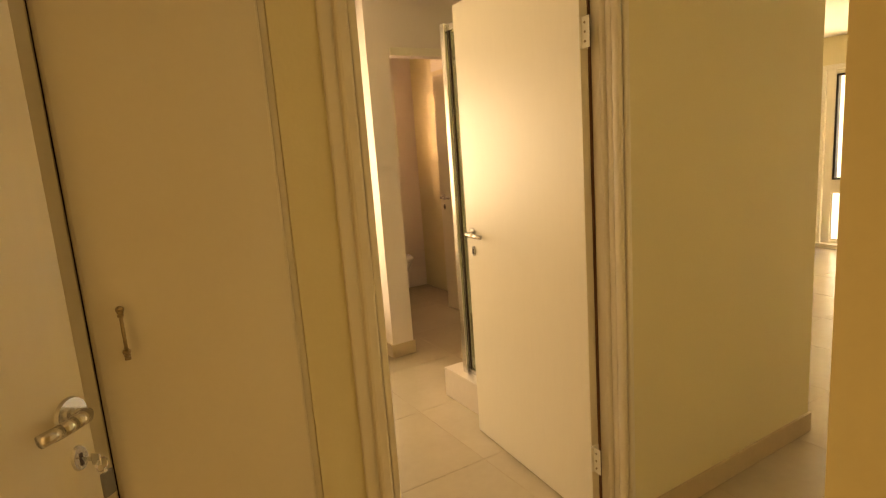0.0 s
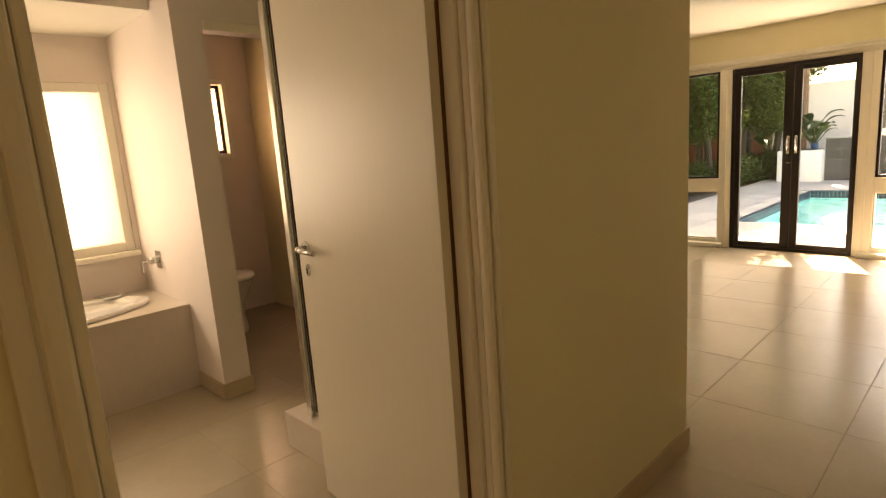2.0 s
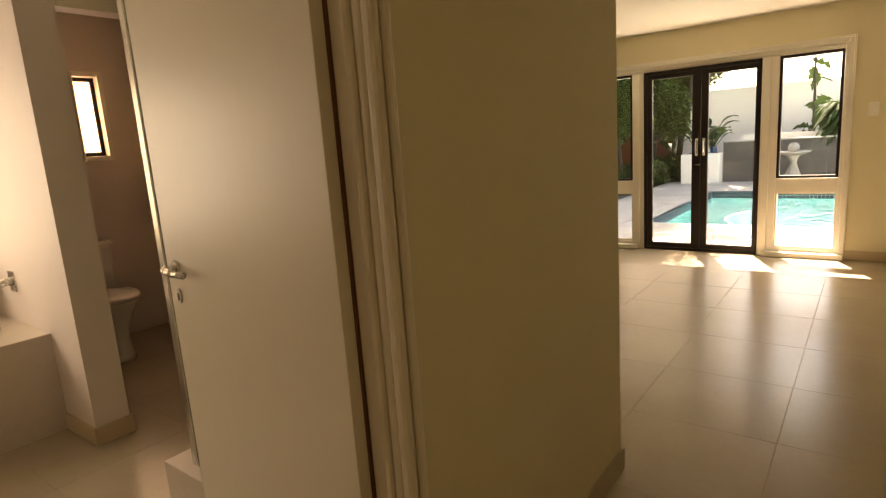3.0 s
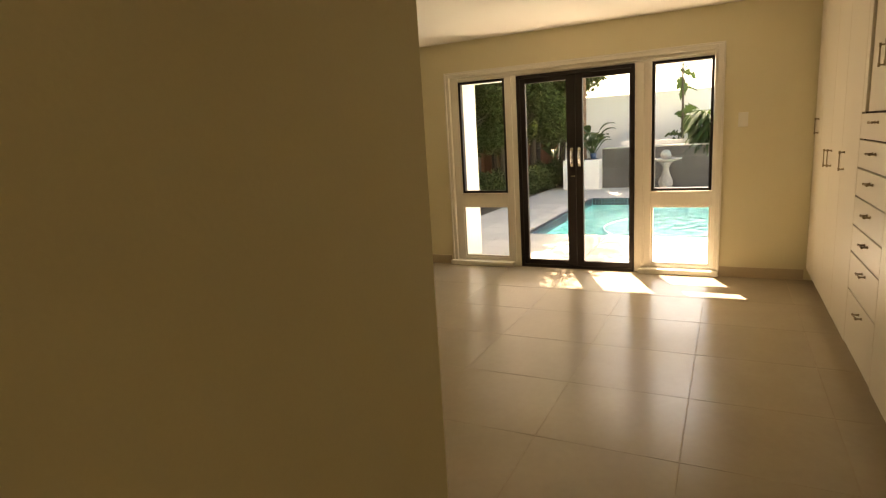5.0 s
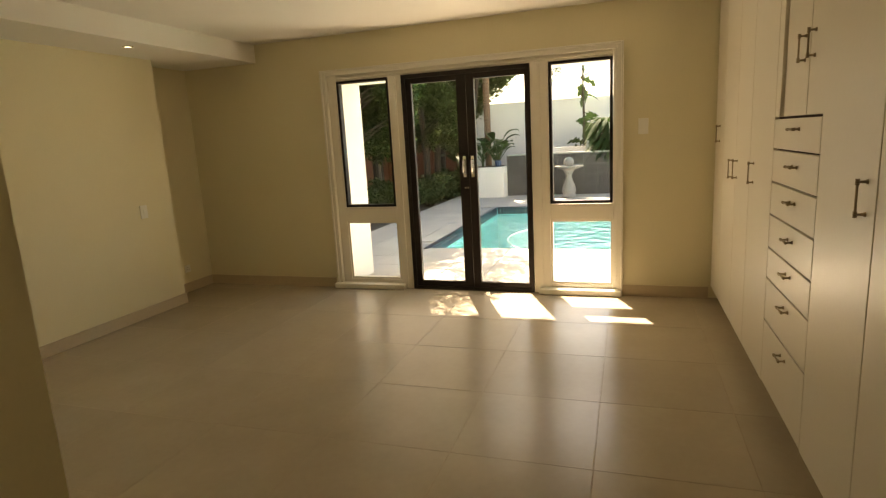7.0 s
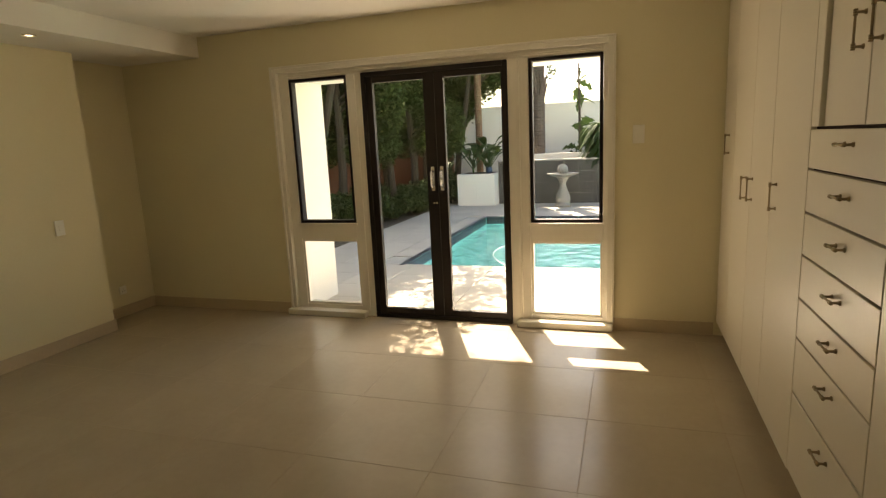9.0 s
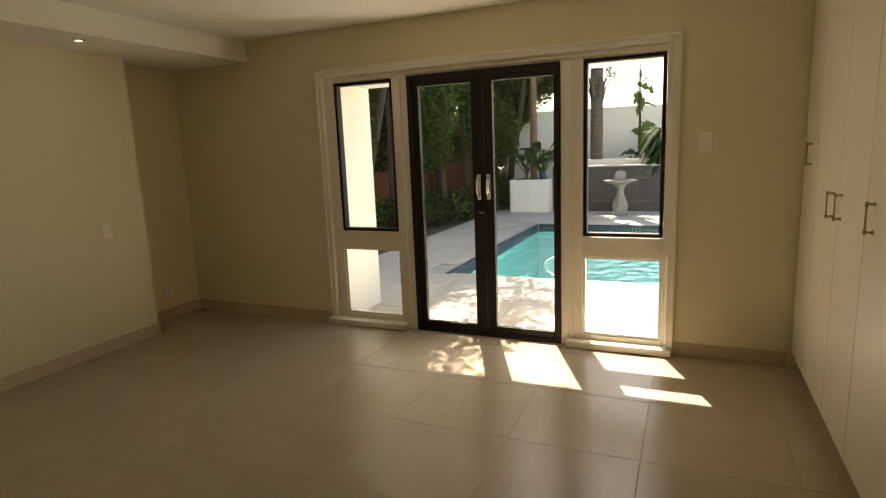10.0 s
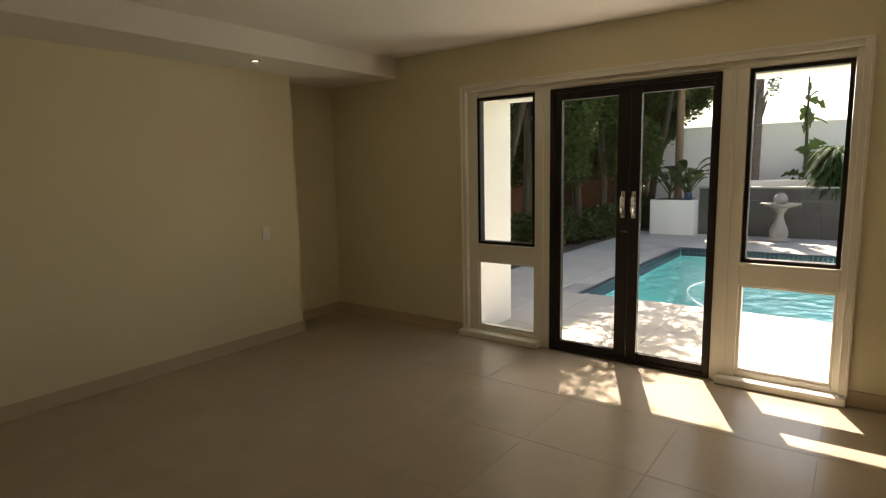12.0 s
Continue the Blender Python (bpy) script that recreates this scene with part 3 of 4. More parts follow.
wall_plate("light_switch", "ivory plastic light switch on the wall", "switch", (5.83, 4.58, 0.928), 0, 0.075, 0.115, rockers=1)
wall_plate("blank_plate", "plain ivory blank wall plate beside the window", "wall plate", (XW, 0.42, 1.425), -90, 0.078, 0.125)
wall_plate("wall_socket", "ivory plastic wall socket in the corner recess", "socket", (6.55, 4.87, 0.24), 0, 0.075, 0.075, sockets=1)
spot = thing("downlight", "small round recessed downlight in the bulkhead", "downlight", (5.56, 4.2, 2.24))
part("ring", rod(bmesh.new(), (0, 0, -0.004), (0, 0, 0), 0.038, 0.042, 28), M_CHROME, spot)
part("lamp", rod(bmesh.new(), (0, 0, -0.0055), (0, 0, -0.003), 0.022, 0.024, 24), M_LAMP, spot)

# ---- bathroom ----
# bath in a tiled surround with an oval opening
CX, CY, RX, RY, DZ = 0.38, 4.23, 0.79, 0.34, 0.54
def oval_deck():
    bm = bmesh.new()
    n = 64
    x0, x1, y0, y1 = -0.6, 1.292, 3.84, 4.62
    inner, outer = [], []
    for k in range(n):
        a = 2 * math.pi * k / n
        c, s = math.cos(a), math.sin(a)
        inner.append(bm.verts.new((CX + RX * 0.93 * c, CY + RY * 0.92 * s, DZ)))
        tx = ((x1 - CX) / c if c > 0 else (x0 - CX) / c) if abs(c) > 1e-6 else 1e9
        ty = ((y1 - CY) / s if s > 0 else (y0 - CY) / s) if abs(s) > 1e-6 else 1e9
        t = min(tx, ty)
        outer.append(bm.verts.new((CX + t * c, CY + t * s, DZ)))
    for k in range(n):
        bm.faces.new((inner[k], outer[k], outer[(k + 1) % n], inner[(k + 1) % n]))
    corner = [bm.verts.new(p) for p in ((x1, y1, DZ), (x0, y1, DZ), (x0, y0, DZ), (x1, y0, DZ))]
    ends = [bm.verts.new((x0, y0, 0)), bm.verts.new((x1, y0, 0)), bm.verts.new((x1, y0, DZ)), bm.verts.new((x0, y0, DZ))]
    bm.faces.new(ends)
    # fill the corners
    for cv in corner:
        near = sorted(outer, key=lambda v: (v.co - cv.co).length)[:2]
        bm.faces.new((cv, near[0], near[1]))
    bmesh.ops.recalc_face_normals(bm, faces=bm.faces)
    return bm


surround_bath = thing("bath_surround", "beige tiled bath surround under the window", "bath surround", (BATH, 0, 0), kind="structure")
part("deck", oval_deck(), M_BATHTILE, surround_bath)
part("edge_trim", boxes((-0.6, 1.292, 3.836, 3.85, DZ - 0.012, DZ + 0.004), bevel=0.003), M_BATHTILE, surround_bath)
bath = thing("bathtub", "white oval built-in bathtub in a tiled deck", "bathtub", (CX + BATH, CY, DZ))
part("tub", lathe([(1.0, 0.0), (1.01, 0.018), (0.985, 0.03), (0.93, 0.028), (0.88, 0.01), (0.85, -0.06), (0.8, -0.25), (0.7, -0.38), (0.4, -0.41), (0.02, -0.415)], 56, RX, RY), M_CERAMIC, bath, smooth=True)
bath.children[0].data.flip_normals()
tap = thing("bath_tap", "chrome square wall mixer tap above the bath", "tap", (1.292 + BATH, 4.27, 0.79))
part("plate", boxes((-0.008, 0, -0.045, 0.045, -0.06, 0.06), bevel=0.003), M_CHROME, tap)
bm = rod(bmesh.new(), (-0.008, 0, 0), (-0.06, 0, 0), 0.024, 0.022, 20)
part("body", bm, M_CHROME, tap, smooth=True)
part("lever", boxes((-0.115, -0.045, -0.014, 0.014, -0.012, 0.004), (-0.118, -0.1, -0.012, 0.012, -0.075, 0.0), bevel=0.003), M_CHROME, tap)
spout = thing("bath_spout", "flat chrome bath spout on the tiled deck", "spout", (1.0 + BATH, 4.52, DZ))
part("base", boxes((-0.07, 0.07, -0.03, 0.05, 0, 0.03), bevel=0.006), M_CHROME, spout)
part("blade", boxes((-0.055, 0.055, -0.15, -0.02, 0.03, 0.045), bevel=0.004), M_CHROME, spout)

bw = thing("window_3", "tall frosted bathroom window with white frame", "window", (BATH, 0, 0), kind="structure")
part("window_frame", boxes((1.20, 1.26, 4.63, 4.71, 0.835, 1.985), (-0.25, -0.19, 4.63, 4.71, 0.835, 1.985), (-0.19, 1.20, 4.63, 4.71, 1.925, 1.985), (-0.19, 1.20, 4.63, 4.71, 0.835, 0.895), bevel=0.004), M_WOOD, bw)
part("window_sill", boxes((-0.27, 1.28, 4.56, 4.63, 0.80, 0.835), bevel=0.006), M_WOOD, bw)
p = part("pane", boxes((-0.19, 1.20, 4.665, 4.671, 0.895, 1.925)), M_FROST, bw, "frosted glass pane")
p.visible_shadow = False
ww = thing("window_4", "small toilet window with white reveal and dark sash", "window", (BATH, 0, 0), kind="structure")
part("window_frame", boxes((2.17, 2.185, 5.288, 5.40, 1.435, 2.12), (2.36, 2.40, 5.288, 5.40, 1.435, 2.12), (2.185, 2.36, 5.288, 5.40, 2.08, 2.12), (2.185, 2.36, 5.288, 5.40, 1.435, 1.475), bevel=0.004), M_WOOD, ww)
sash = part("sash", boxes((2.185, 2.205, 5.36, 5.39, 1.475, 2.08), (2.332, 2.36, 5.36, 5.39, 1.475, 2.08), (2.205, 2.332, 5.36, 5.39, 2.05, 2.08), (2.205, 2.332, 5.36, 5.39, 1.475, 1.505)), M_DARK, ww)
pp = part("pane", boxes((2.20, 2.336, 5.373, 5.378, 1.495, 2.06)), M_FROST, sash)
pp.visible_shadow = False
for k in range(4):
    bm = bmesh.new()
    pts = [(2.188 + 0.021 * q, 5.35, 2.03 - 0.022 * k + 0.007 * math.sin(q * 1.9 + k)) for q in range(9)]
    for a, b in zip(pts, pts[1:]):
        rod(bm, a, b, 0.003, sides=6)
    part("burglar_bar", bm, M_DARK, ww)

toilet = thing("toilet", "white ceramic toilet with closed lid and cistern", "toilet", (1.955 + BATH, 5.28, 0))
bowl = lathe([(0.62, 0.0), (0.6, 0.03), (0.5, 0.14), (0.55, 0.24), (0.82, 0.36), (0.97, 0.42), (1.0, 0.445), (0.9, 0.45), (0.3, 0.45)], 36, 0.18, 0.27)
part("bowl", shift(bowl, Matrix.Translation((0, -0.5, 0))), M_CERAMIC, toilet, smooth=True)
part("foot", boxes((-0.1, 0.1, -0.45, -0.06, 0, 0.4), bevel=0.03), M_CERAMIC, toilet)
lid = lathe([(0.98, 0.0), (1.02, 0.008), (1.02, 0.024), (0.97, 0.034), (0.5, 0.04), (0.02, 0.041)], 36, 0.19, 0.285)
part("seat", shift(lid, Matrix.Translation((0, -0.5, 0.452))), M_CERAMIC, toilet, smooth=True)
tank = part("cistern", boxes((-0.21, 0.21, -0.2, -0.005, 0.42, 0.80), bevel=0.02), M_CERAMIC, toilet)
part("cistern_lid", boxes((-0.22, 0.22, -0.212, -0.003, 0.80, 0.832), bevel=0.01), M_CERAMIC, tank)

shower = thing("shower_enclosure", "chrome framed glass shower enclosure on a tiled plinth", "shower", (1.8 + BATH, 2.0, 0))
def in_shower(*dims, bevel=0.0):
    return shift(boxes(*dims, bevel=bevel), Matrix.Translation((-1.8, -2.0, 0)))
part("plinth", in_shower((1.25, 2.32, YB + 0.005, 2.68, 0, 0.18), bevel=0.004), M_BATHTILE, shower, "beige tiled shower kerb")
part("post", in_shower((1.3, 1.322, 2.505, 2.545, 0.18, 2.13), (1.326, 1.352, 2.507, 2.543, 0.18, 2.128), bevel=0.004), M_CHROME, shower)
for d in [(1.318, 1.347, 1.30, 2.505, 2.09, 2.125), (1.35, 2.325, 2.509, 2.537, 2.09, 2.125), (1.318, 1.347, 1.30, 2.505, 0.18, 0.205), (1.35, 2.325, 2.509, 2.537, 0.18, 0.205)]:
    part("rail", in_shower(d, bevel=0.003), M_CHROME, shower)
part("seal", in_shower((1.328, 1.336, 2.497, 2.505, 0.2, 2.09)), M_BLACK, shower)
for d in [(1.329, 1.335, 1.305, 2.503, 0.205, 2.09), (1.352, 2.32, 2.52, 2.526, 0.205, 2.09)]:
    g = part("pane", in_shower(d), M_SHOWER, shower)
    g.visible_shadow = False

# ---- garden ----
POOL = (9.15, 13.5, -4.2, 3.13)
ground = bmesh.new()
x0, x1, y0, y1 = POOL
for a, b, c, d in [(7.0, x0 - 0.05, -60, 60), (x1 + 0.05, 120, -60, 60), (x0 - 0.05, x1 + 0.05, y1 + 0.05, 60), (x0 - 0.05, x1 + 0.05, -60, y0 - 0.05), (-60, 7.0, 5.9, 60), (-60, 7.0, -60, -1.2), (-60, -2.2, -1.2, 5.9)]:
    box(ground, a, b, c, d, -1.6, -0.10)
setting("ground", ground, M_SOIL, "dark garden soil around the paving", "ground")
basin = boxes((x0 - 0.05, x0, y0, y1, -1.6, -0.06), (x1, x1 + 0.05, y0, y1, -1.6, -0.06), (x0 - 0.05, x1 + 0.05, y1, y1 + 0.05, -1.6, -0.06), (x0 - 0.05, x1 + 0.05, y0 - 0.05, y0, -1.6, -0.06), (x0, x1, y0, y1, -1.6, -1.25))
pool = setting("pool_basin", basin, M_POOL, "turquoise plastered swimming pool basin", "pool")
water = setting("water", boxes((x0, x1, y0, y1, -0.205, -0.2)), M_WATER, "clear turquoise swimming pool water", "water")
water.visible_shadow = False
mosaic = bmesh.new()
step = 0.066
for row in range(2):
    z1 = -0.065 - row * step
    for k in range(int((y1 - y0) / step)):
        box(mosaic, x1 - 0.008, x1, y0 + k * step + 0.003, y0 + (k + 1) * step - 0.003, z1 - step + 0.004, z1)
    for k in range(int((x1 - x0) / step)):
        box(mosaic, x0 + k * step + 0.003, x0 + (k + 1) * step - 0.003, y1 - 0.008, y1, z1 - step + 0.004, z1)
tagged(part("waterline_mosaic", mosaic, M_MOSAIC, pool, "navy blue waterline mosaic tiles"), kind="stuff")
coping = bmesh.new()
box(coping, x0 - 0.05, x1 + 0.06, y1, y1 + 0.07, -0.07, -0.045, 0.004)
box(coping, x1, x1 + 0.06, y0, y1, -0.07, -0.045, 0.004)
part("coping", coping, M_MOSAIC, pool, "navy mosaic pool edge")
hose_bm = bmesh.new()
for k in range(24):
    a, b = k / 24, (k + 1) / 24
    f = lambda u: (9.3 + 2.3 * u, 1.6 + 0.75 * math.sin(u * 2.4), -0.195)
    rod(hose_bm, f(a), f(b), 0.009, sides=8)
tagged(part("pool_hose", hose_bm, M_HOSE, smooth=True), "pale floating pool cleaner hose on the water", "hose")

drain = thing("drain_lid", "round dark drain lid set in the paving", "drain", (11.39, 3.47, -0.05))
part("lid", rod(bmesh.new(), (0, 0, -0.01), (0, 0, 0.004), 0.1, 0.098, 24), M_CAP, drain)
setting("terracotta_wall", boxes((7.5, 24, 7.3, 7.5, -0.1, 1.45), (17.55, 17.7, 5.0, 7.298, -0.1, 1.45)), M_TERRA, "terracotta coloured plastered garden wall", "wall")
setting("boundary_wall", boxes((18.0, 18.25, -14, 7.3, -0.1, 2.27), (17.97, 18.28, -14, 7.3, 2.27, 2.31)), M_PLASTER, "tall white plastered boundary wall", "wall")
setting("raised_bed_wall", boxes((16.9, 17.05, -10, 3.1, -0.1, 1.05)), M_PLASTER, "low white plastered wall behind the planting", "wall")
fence = thing("wall_spikes", "row of thin metal spikes on the boundary wall", "spikes")
for k in range(26):
    y = 3.3 + 0.07 * k
    part("spike", rod(bmesh.new(), (18.1, y, 2.3), (18.1 + 0.02 * math.sin(k * 3), y + 0.03 * math.sin(k * 5), 2.47 + 0.03 * math.sin(k * 7)), 0.006, 0.003, 5), M_CAP, fence)

planter = thing("planter", "white plastered planter box beside the pool", "planter", (15.6, 3.9, 0))
part("wall", boxes((-0.2, 0.6, -0.53, 0.36, -0.09, 0.68), bevel=0.01), M_PLASTER, planter)
part("soil", boxes((-0.1, 0.5, -0.43, 0.27, 0.6, 0.685)), M_SOIL, planter)
slate_wall = thing("slate_wall", "dark slate tiled garden wall behind the pool", "wall", (15.85, 0, 0), kind="structure")
part("core", boxes((-0.08, 0.15, -9, 3.36, -0.1, 0.92)), M_CAP, slate_wall)
part("cap", boxes((-0.115, 0.17, -9, 3.37, 0.92, 0.95), bevel=0.004), M_CAP, slate_wall)

# bird bath with a ball
bird = thing("bird_bath", "weathered cast stone bird bath with a ball", "bird bath", (15.1, 1.8, -0.05))
part("pedestal", lathe([(0.17, 0.0), (0.17, 0.06), (0.13, 0.08), (0.155, 0.14), (0.16, 0.2), (0.11, 0.32), (0.07, 0.44), (0.065, 0.52), (0.1, 0.58), (0.13, 0.62), (0.13, 0.64), (0.02, 0.65)], 28), M_STONE, bird, smooth=True)
part("bowl", lathe([(0.12, 0.63), (0.26, 0.67), (0.33, 0.70), (0.335, 0.72), (0.3, 0.72), (0.15, 0.685), (0.02, 0.68)], 32), M_STONE, bird, smooth=True)
ball = bmesh.new()
bmesh.ops.create_uvsphere(ball, u_segments=20, v_segments=12, radius=0.115)
part("ball", shift(ball, Matrix.Translation((0, 0, 0.80))), M_STONE, bird, smooth=True)

# ---- plants ----
rng = np.random.default_rng(7)


def leaf_cloud(name, clumps, size, mat, parent, flat=0.5):
    """Many small folded leaves, scattered in clumps of (x, y, z, rx, ry, rz, count)."""
    verts, faces = [], []
    for cx, cy, cz, rx, ry, rz, count in clumps:
        v = rng.normal(size=(count, 3))
        v /= np.linalg.norm(v, axis=1)[:, None]
        v *= (rng.random(count) ** 0.4)[:, None]
        pts = v * (rx, ry, rz) + (cx, cy, cz)
        for q in pts:
            a = rng.normal(size=3)
            a[2] = a[2] * flat - 0.3
            a /= np.linalg.norm(a)
            b = np.cross(a, rng.normal(size=3))
            b /= np.linalg.norm(b) + 1e-6
            s = size * (0.6 + 0.8 * rng.random())
            c = np.cross(a, b) * s * 0.12
            k = len(verts)
            verts += [tuple(q), tuple(q + a * s * 0.5 + b * s * 0.28 + c), tuple(q + a * s), tuple(q + a * s * 0.5 - b * s * 0.28 + c)]
            faces += [(k, k + 1, k + 2), (k, k + 2, k + 3)]
    me = bpy.data.meshes.new(name)
    me.from_pydata(verts, [], faces)
    me.materials.append(mat)
    ob = new(name, me)
    ob.parent = parent
    return ob


def garden_tree(at, label, dense=0.9, low=1.5, lean=(0.0, 0.0), spread=1.0):
    """A slim trunk with limbs under a tall crown; lean is how far the crown's middle stands off its foot."""
    t = thing("tree", label, "tree", at, group="row of garden trees")
    bm = bmesh.new()
    def axis(z):
        f = max(0.0, z - 1.0) / 4.0
        return Vector((lean[0] * f + 0.05 * math.sin(z * 1.9), lean[1] * f + 0.05 * math.cos(z * 1.4) - 0.05, z))
    heights = [-0.1, 0.5, 1.1, 1.8, 2.6, 3.6, 5.2]
    radii = [0.105, 0.088, 0.08, 0.07, 0.06, 0.045, 0.022]
    for a, b, r0, r1 in zip(heights, heights[1:], radii, radii[1:]):
        rod(bm, axis(a), axis(b), r0, r1, 9)
    clumps = []
    for k in range(60):
        ang, z = k * 2.399, low + (6.6 - low) * ((k * 0.618) % 1.0)
        wide = spread * (0.5 + 0.75 * math.sin(min(1.0, (z - 0.4) / 6.4) * math.pi))
        r = wide * (0.25 + 0.75 * ((k * 0.377) % 1.0))
        s = 0.26 + 0.22 * ((k * 0.731) % 1.0)
        c = axis(z) + Vector((r * math.cos(ang), r * math.sin(ang), 0))
        clumps.append((c.x, c.y, z, s, s, s * 1.15, int(900 * dense * (s / 0.36) ** 2)))
        if k % 3 == 0:
            rod(bm, axis(max(0.9, z - 0.5)), c, 0.028, 0.008, 6)
    part("trunk", bm, M_BARK, t)
    leaf_cloud("crown", clumps, 0.085, M_LEAF, t)
    return t


first = garden_tree((12.4, 5.7, -0.1), "dark leafy garden tree beside the terracotta wall")
for x, y, turn, s in [(10.5, 6.5, 40, 0.95), (13.5, 5.75, 130, 1.08), (14.5, 5.5, 200, 1.0), (15.4, 5.35, 290, 1.05), (16.3, 5.3, 75, 1.1), (17.2, 5.5, 15, 1.05), (11.5, 6.4, 250, 1.05), (12.9, 6.7, 20, 1.0), (14.1, 6.6, 320, 1.1), (15.3, 6.5, 110, 1.05), (16.6, 6.5, 170, 1.15)]:
    t = copy_thing(first, pose(x, y, -0.1, 0, 0, turn))
    t.scale = (s, s, s)

garden_tree((12.1, 6.1, -0.1), "open-crowned garden tree leaning over the paving", 0.17, 3.0, (-1.75, -2.15), 1.5)
garden_tree((11.7, 6.2, -0.1), "dark spreading garden tree that shades the paving", 0.55, 2.7, (-0.5, -0.95), 1.5)

garden_tree((17.0, 4.75, -0.1), "tall garden tree whose crown hangs over the palm", 0.5, 2.9, (-0.2, -0.75), 0.85)


def shrub(at, label, turn=0.0):
    t = thing("shrub", label, "shrub", at, turn, group="shrubs in the shaded bed")
    bm = bmesh.new()
    for k in range(6):
        a = k * 1.05
        rod(bm, (0, 0, -0.05), (0.25 * math.cos(a), 0.25 * math.sin(a), 0.4), 0.014, 0.006, 5)
    part("stem", bm, M_BARK, t)
    leaf_cloud("foliage", [(0.25 * math.cos(k), 0.28 * math.sin(k), 0.3 + 0.12 * (k % 3), 0.26, 0.26, 0.2, 230) for k in range(7)], 0.1, M_SHRUB, t, flat=1.2)
    return t


bush = shrub((11.2, 5.75, -0.1), "low dark green shrub in the shaded bed")
for k, (x, y) in enumerate([(9.4, 5.9), (10.3, 5.7), (12.0, 5.5), (12.8, 5.3), (13.6, 5.15), (14.4, 5.0), (15.2, 4.95), (11.6, 6.2), (13.2, 5.8), (14.9, 5.5), (16.0, 4.9), (16.8, 5.1), (17.2, 4.85), (16.4, 5.6)]):
    low = copy_thing(bush, pose(x, y, -0.1, 0, 0, 50 * k))
    low.scale = (0.9, 0.9, 0.7 + 0.12 * (k % 4))


def blade_leaf(bm, base, direction, length, width, droop, n=7, fold=0.25, across=(0, 0, 1), ragged=0.0):
    """One broad or narrow leaf that arches along a way."""
    base, d = Vector(base), Vector(direction).normalized()
    side = d.cross(Vector(across))
    side = side.normalized() if side.length > 1e-3 else Vector((1, 0, 0))
    rows = []
    for k in range(n + 1):
        u = k / n
        c = base + d * length * u + Vector((0, 0, -droop * u * u * length))
        w = width * math.sin(math.pi * min(0.97, 0.06 + u * 0.92)) ** 0.7
        w *= 1.0 - ragged * random.random()
        up = Vector((0, 0, fold * w))
        rows.append((bm.verts.new(c + side * w + up), bm.verts.new(c), bm.verts.new(c - side * w + up)))
    for a, b in zip(rows, rows[1:]):
        bm.faces.new((a[0], a[1], b[1], b[0]))
        bm.faces.new((a[1], a[2], b[2], b[1]))


def broad_plant(at, label, leaves, tall, length, width, stem_r=0.03, turn=0.0, first_angle=0.0):
    t = thing("banana_plant", label, "plant", at, turn)
    rod_bm = rod(bmesh.new(), (0, 0, -0.1), (0.03, 0.02, tall * 0.8), stem_r, stem_r * 0.6, 8)
    part("stem", rod_bm, M_PALM, t)
    for k in range(leaves):
        a = first_angle + k * 2.3
        z = tall * (0.35 + 0.55 * k / leaves)
        bm = bmesh.new()
        d = Vector((math.cos(a) * 0.7, math.sin(a) * 0.7, 0.75))
        rod(bm, (0, 0, z - 0.05), Vector((0, 0, z)) + d * 0.35, 0.014, 0.009, 5)
        blade_leaf(bm, Vector((0, 0, z)) + d * 0.3, d, length, width, 0.5)
        part("leaf", bm, M_BANANA, t, smooth=True)
    return t


broad_plant((15.75, 3.95, 0.66), "broad-leaved green plant in the white planter", 13, 0.4, 0.5, 0.085)
broad_plant((15.9, 3.62, 0.66), "low broad-leaved plant at the planter's edge", 10, 0.3, 0.42, 0.08, first_angle=0.7)
broad_plant((16.5, 3.75, 0.4), "broad-leaved green plant behind the planter", 11, 0.9, 0.6, 0.12, first_angle=1.1)
broad_plant((16.3, 4.7, 0.2), "broad-leaved green plant under the trees", 6, 0.9, 0.7, 0.16, first_angle=0.4)
tall_plant = thing("strelitzia", "tall thin plant with torn broad leaves above the wall", "plant", (17.3, 1.58, -0.1))
part("stem", rod(rod(bmesh.new(), (0, 0, 0), (0.02, 0.03, 1.6), 0.045, 0.036, 9), (0.02, 0.03, 1.6), (0, 0.06, 3.3), 0.036, 0.016, 8), M_BARK, tall_plant)
for z, dy, up, ln, wd in [(2.95, 0.02, 1.0, 0.6, 0.08), (2.8, 0.3, 0.5, 0.32, 0.12), (2.8, -0.45, 0.0, 0.42, 0.15), (2.7, 0.4, -0.3, 0.3, 0.12), (2.6, 0.2, -0.6, 0.4, 0.12), (2.65, -0.15, -0.5, 0.35, 0.13), (2.85, -0.5, 0.45, 0.5, 0.035), (2.4, -0.5, 0.1, 0.5, 0.05),
                          (1.75, -0.9, 0.35, 0.95, 0.06), (1.3, -0.25, 0.6, 0.55, 0.2), (1.75, -0.35, -0.5, 0.6, 0.22), (1.6, -0.6, -0.35, 0.65, 0.2), (1.2, 0.5, 0.35, 0.55, 0.14), (1.25, -0.15, 0.3, 0.5, 0.2), (1.1, 0.3, 0.1, 0.45, 0.13), (1.75, -0.45, 0.55, 0.6, 0.2), (1.5, -0.75, 0.5, 0.75, 0.2), (1.65, 0.25, 0.5, 0.45, 0.15), (1.35, -0.5, 0.75, 0.7, 0.2)]:
    bm = bmesh.new()
    blade_leaf(bm, (0, 0.04, z), (0.12, dy * (0.6 if z > 2.3 else 1.0), up), ln * (0.8 if z > 2.3 else 1.0), wd * 0.85, 0.55, n=14, across=(1, 0.15 - 0.5 * dy, 0.5), ragged=0.75)
    part("leaf", bm, M_BANANA, tall_plant, smooth=True)
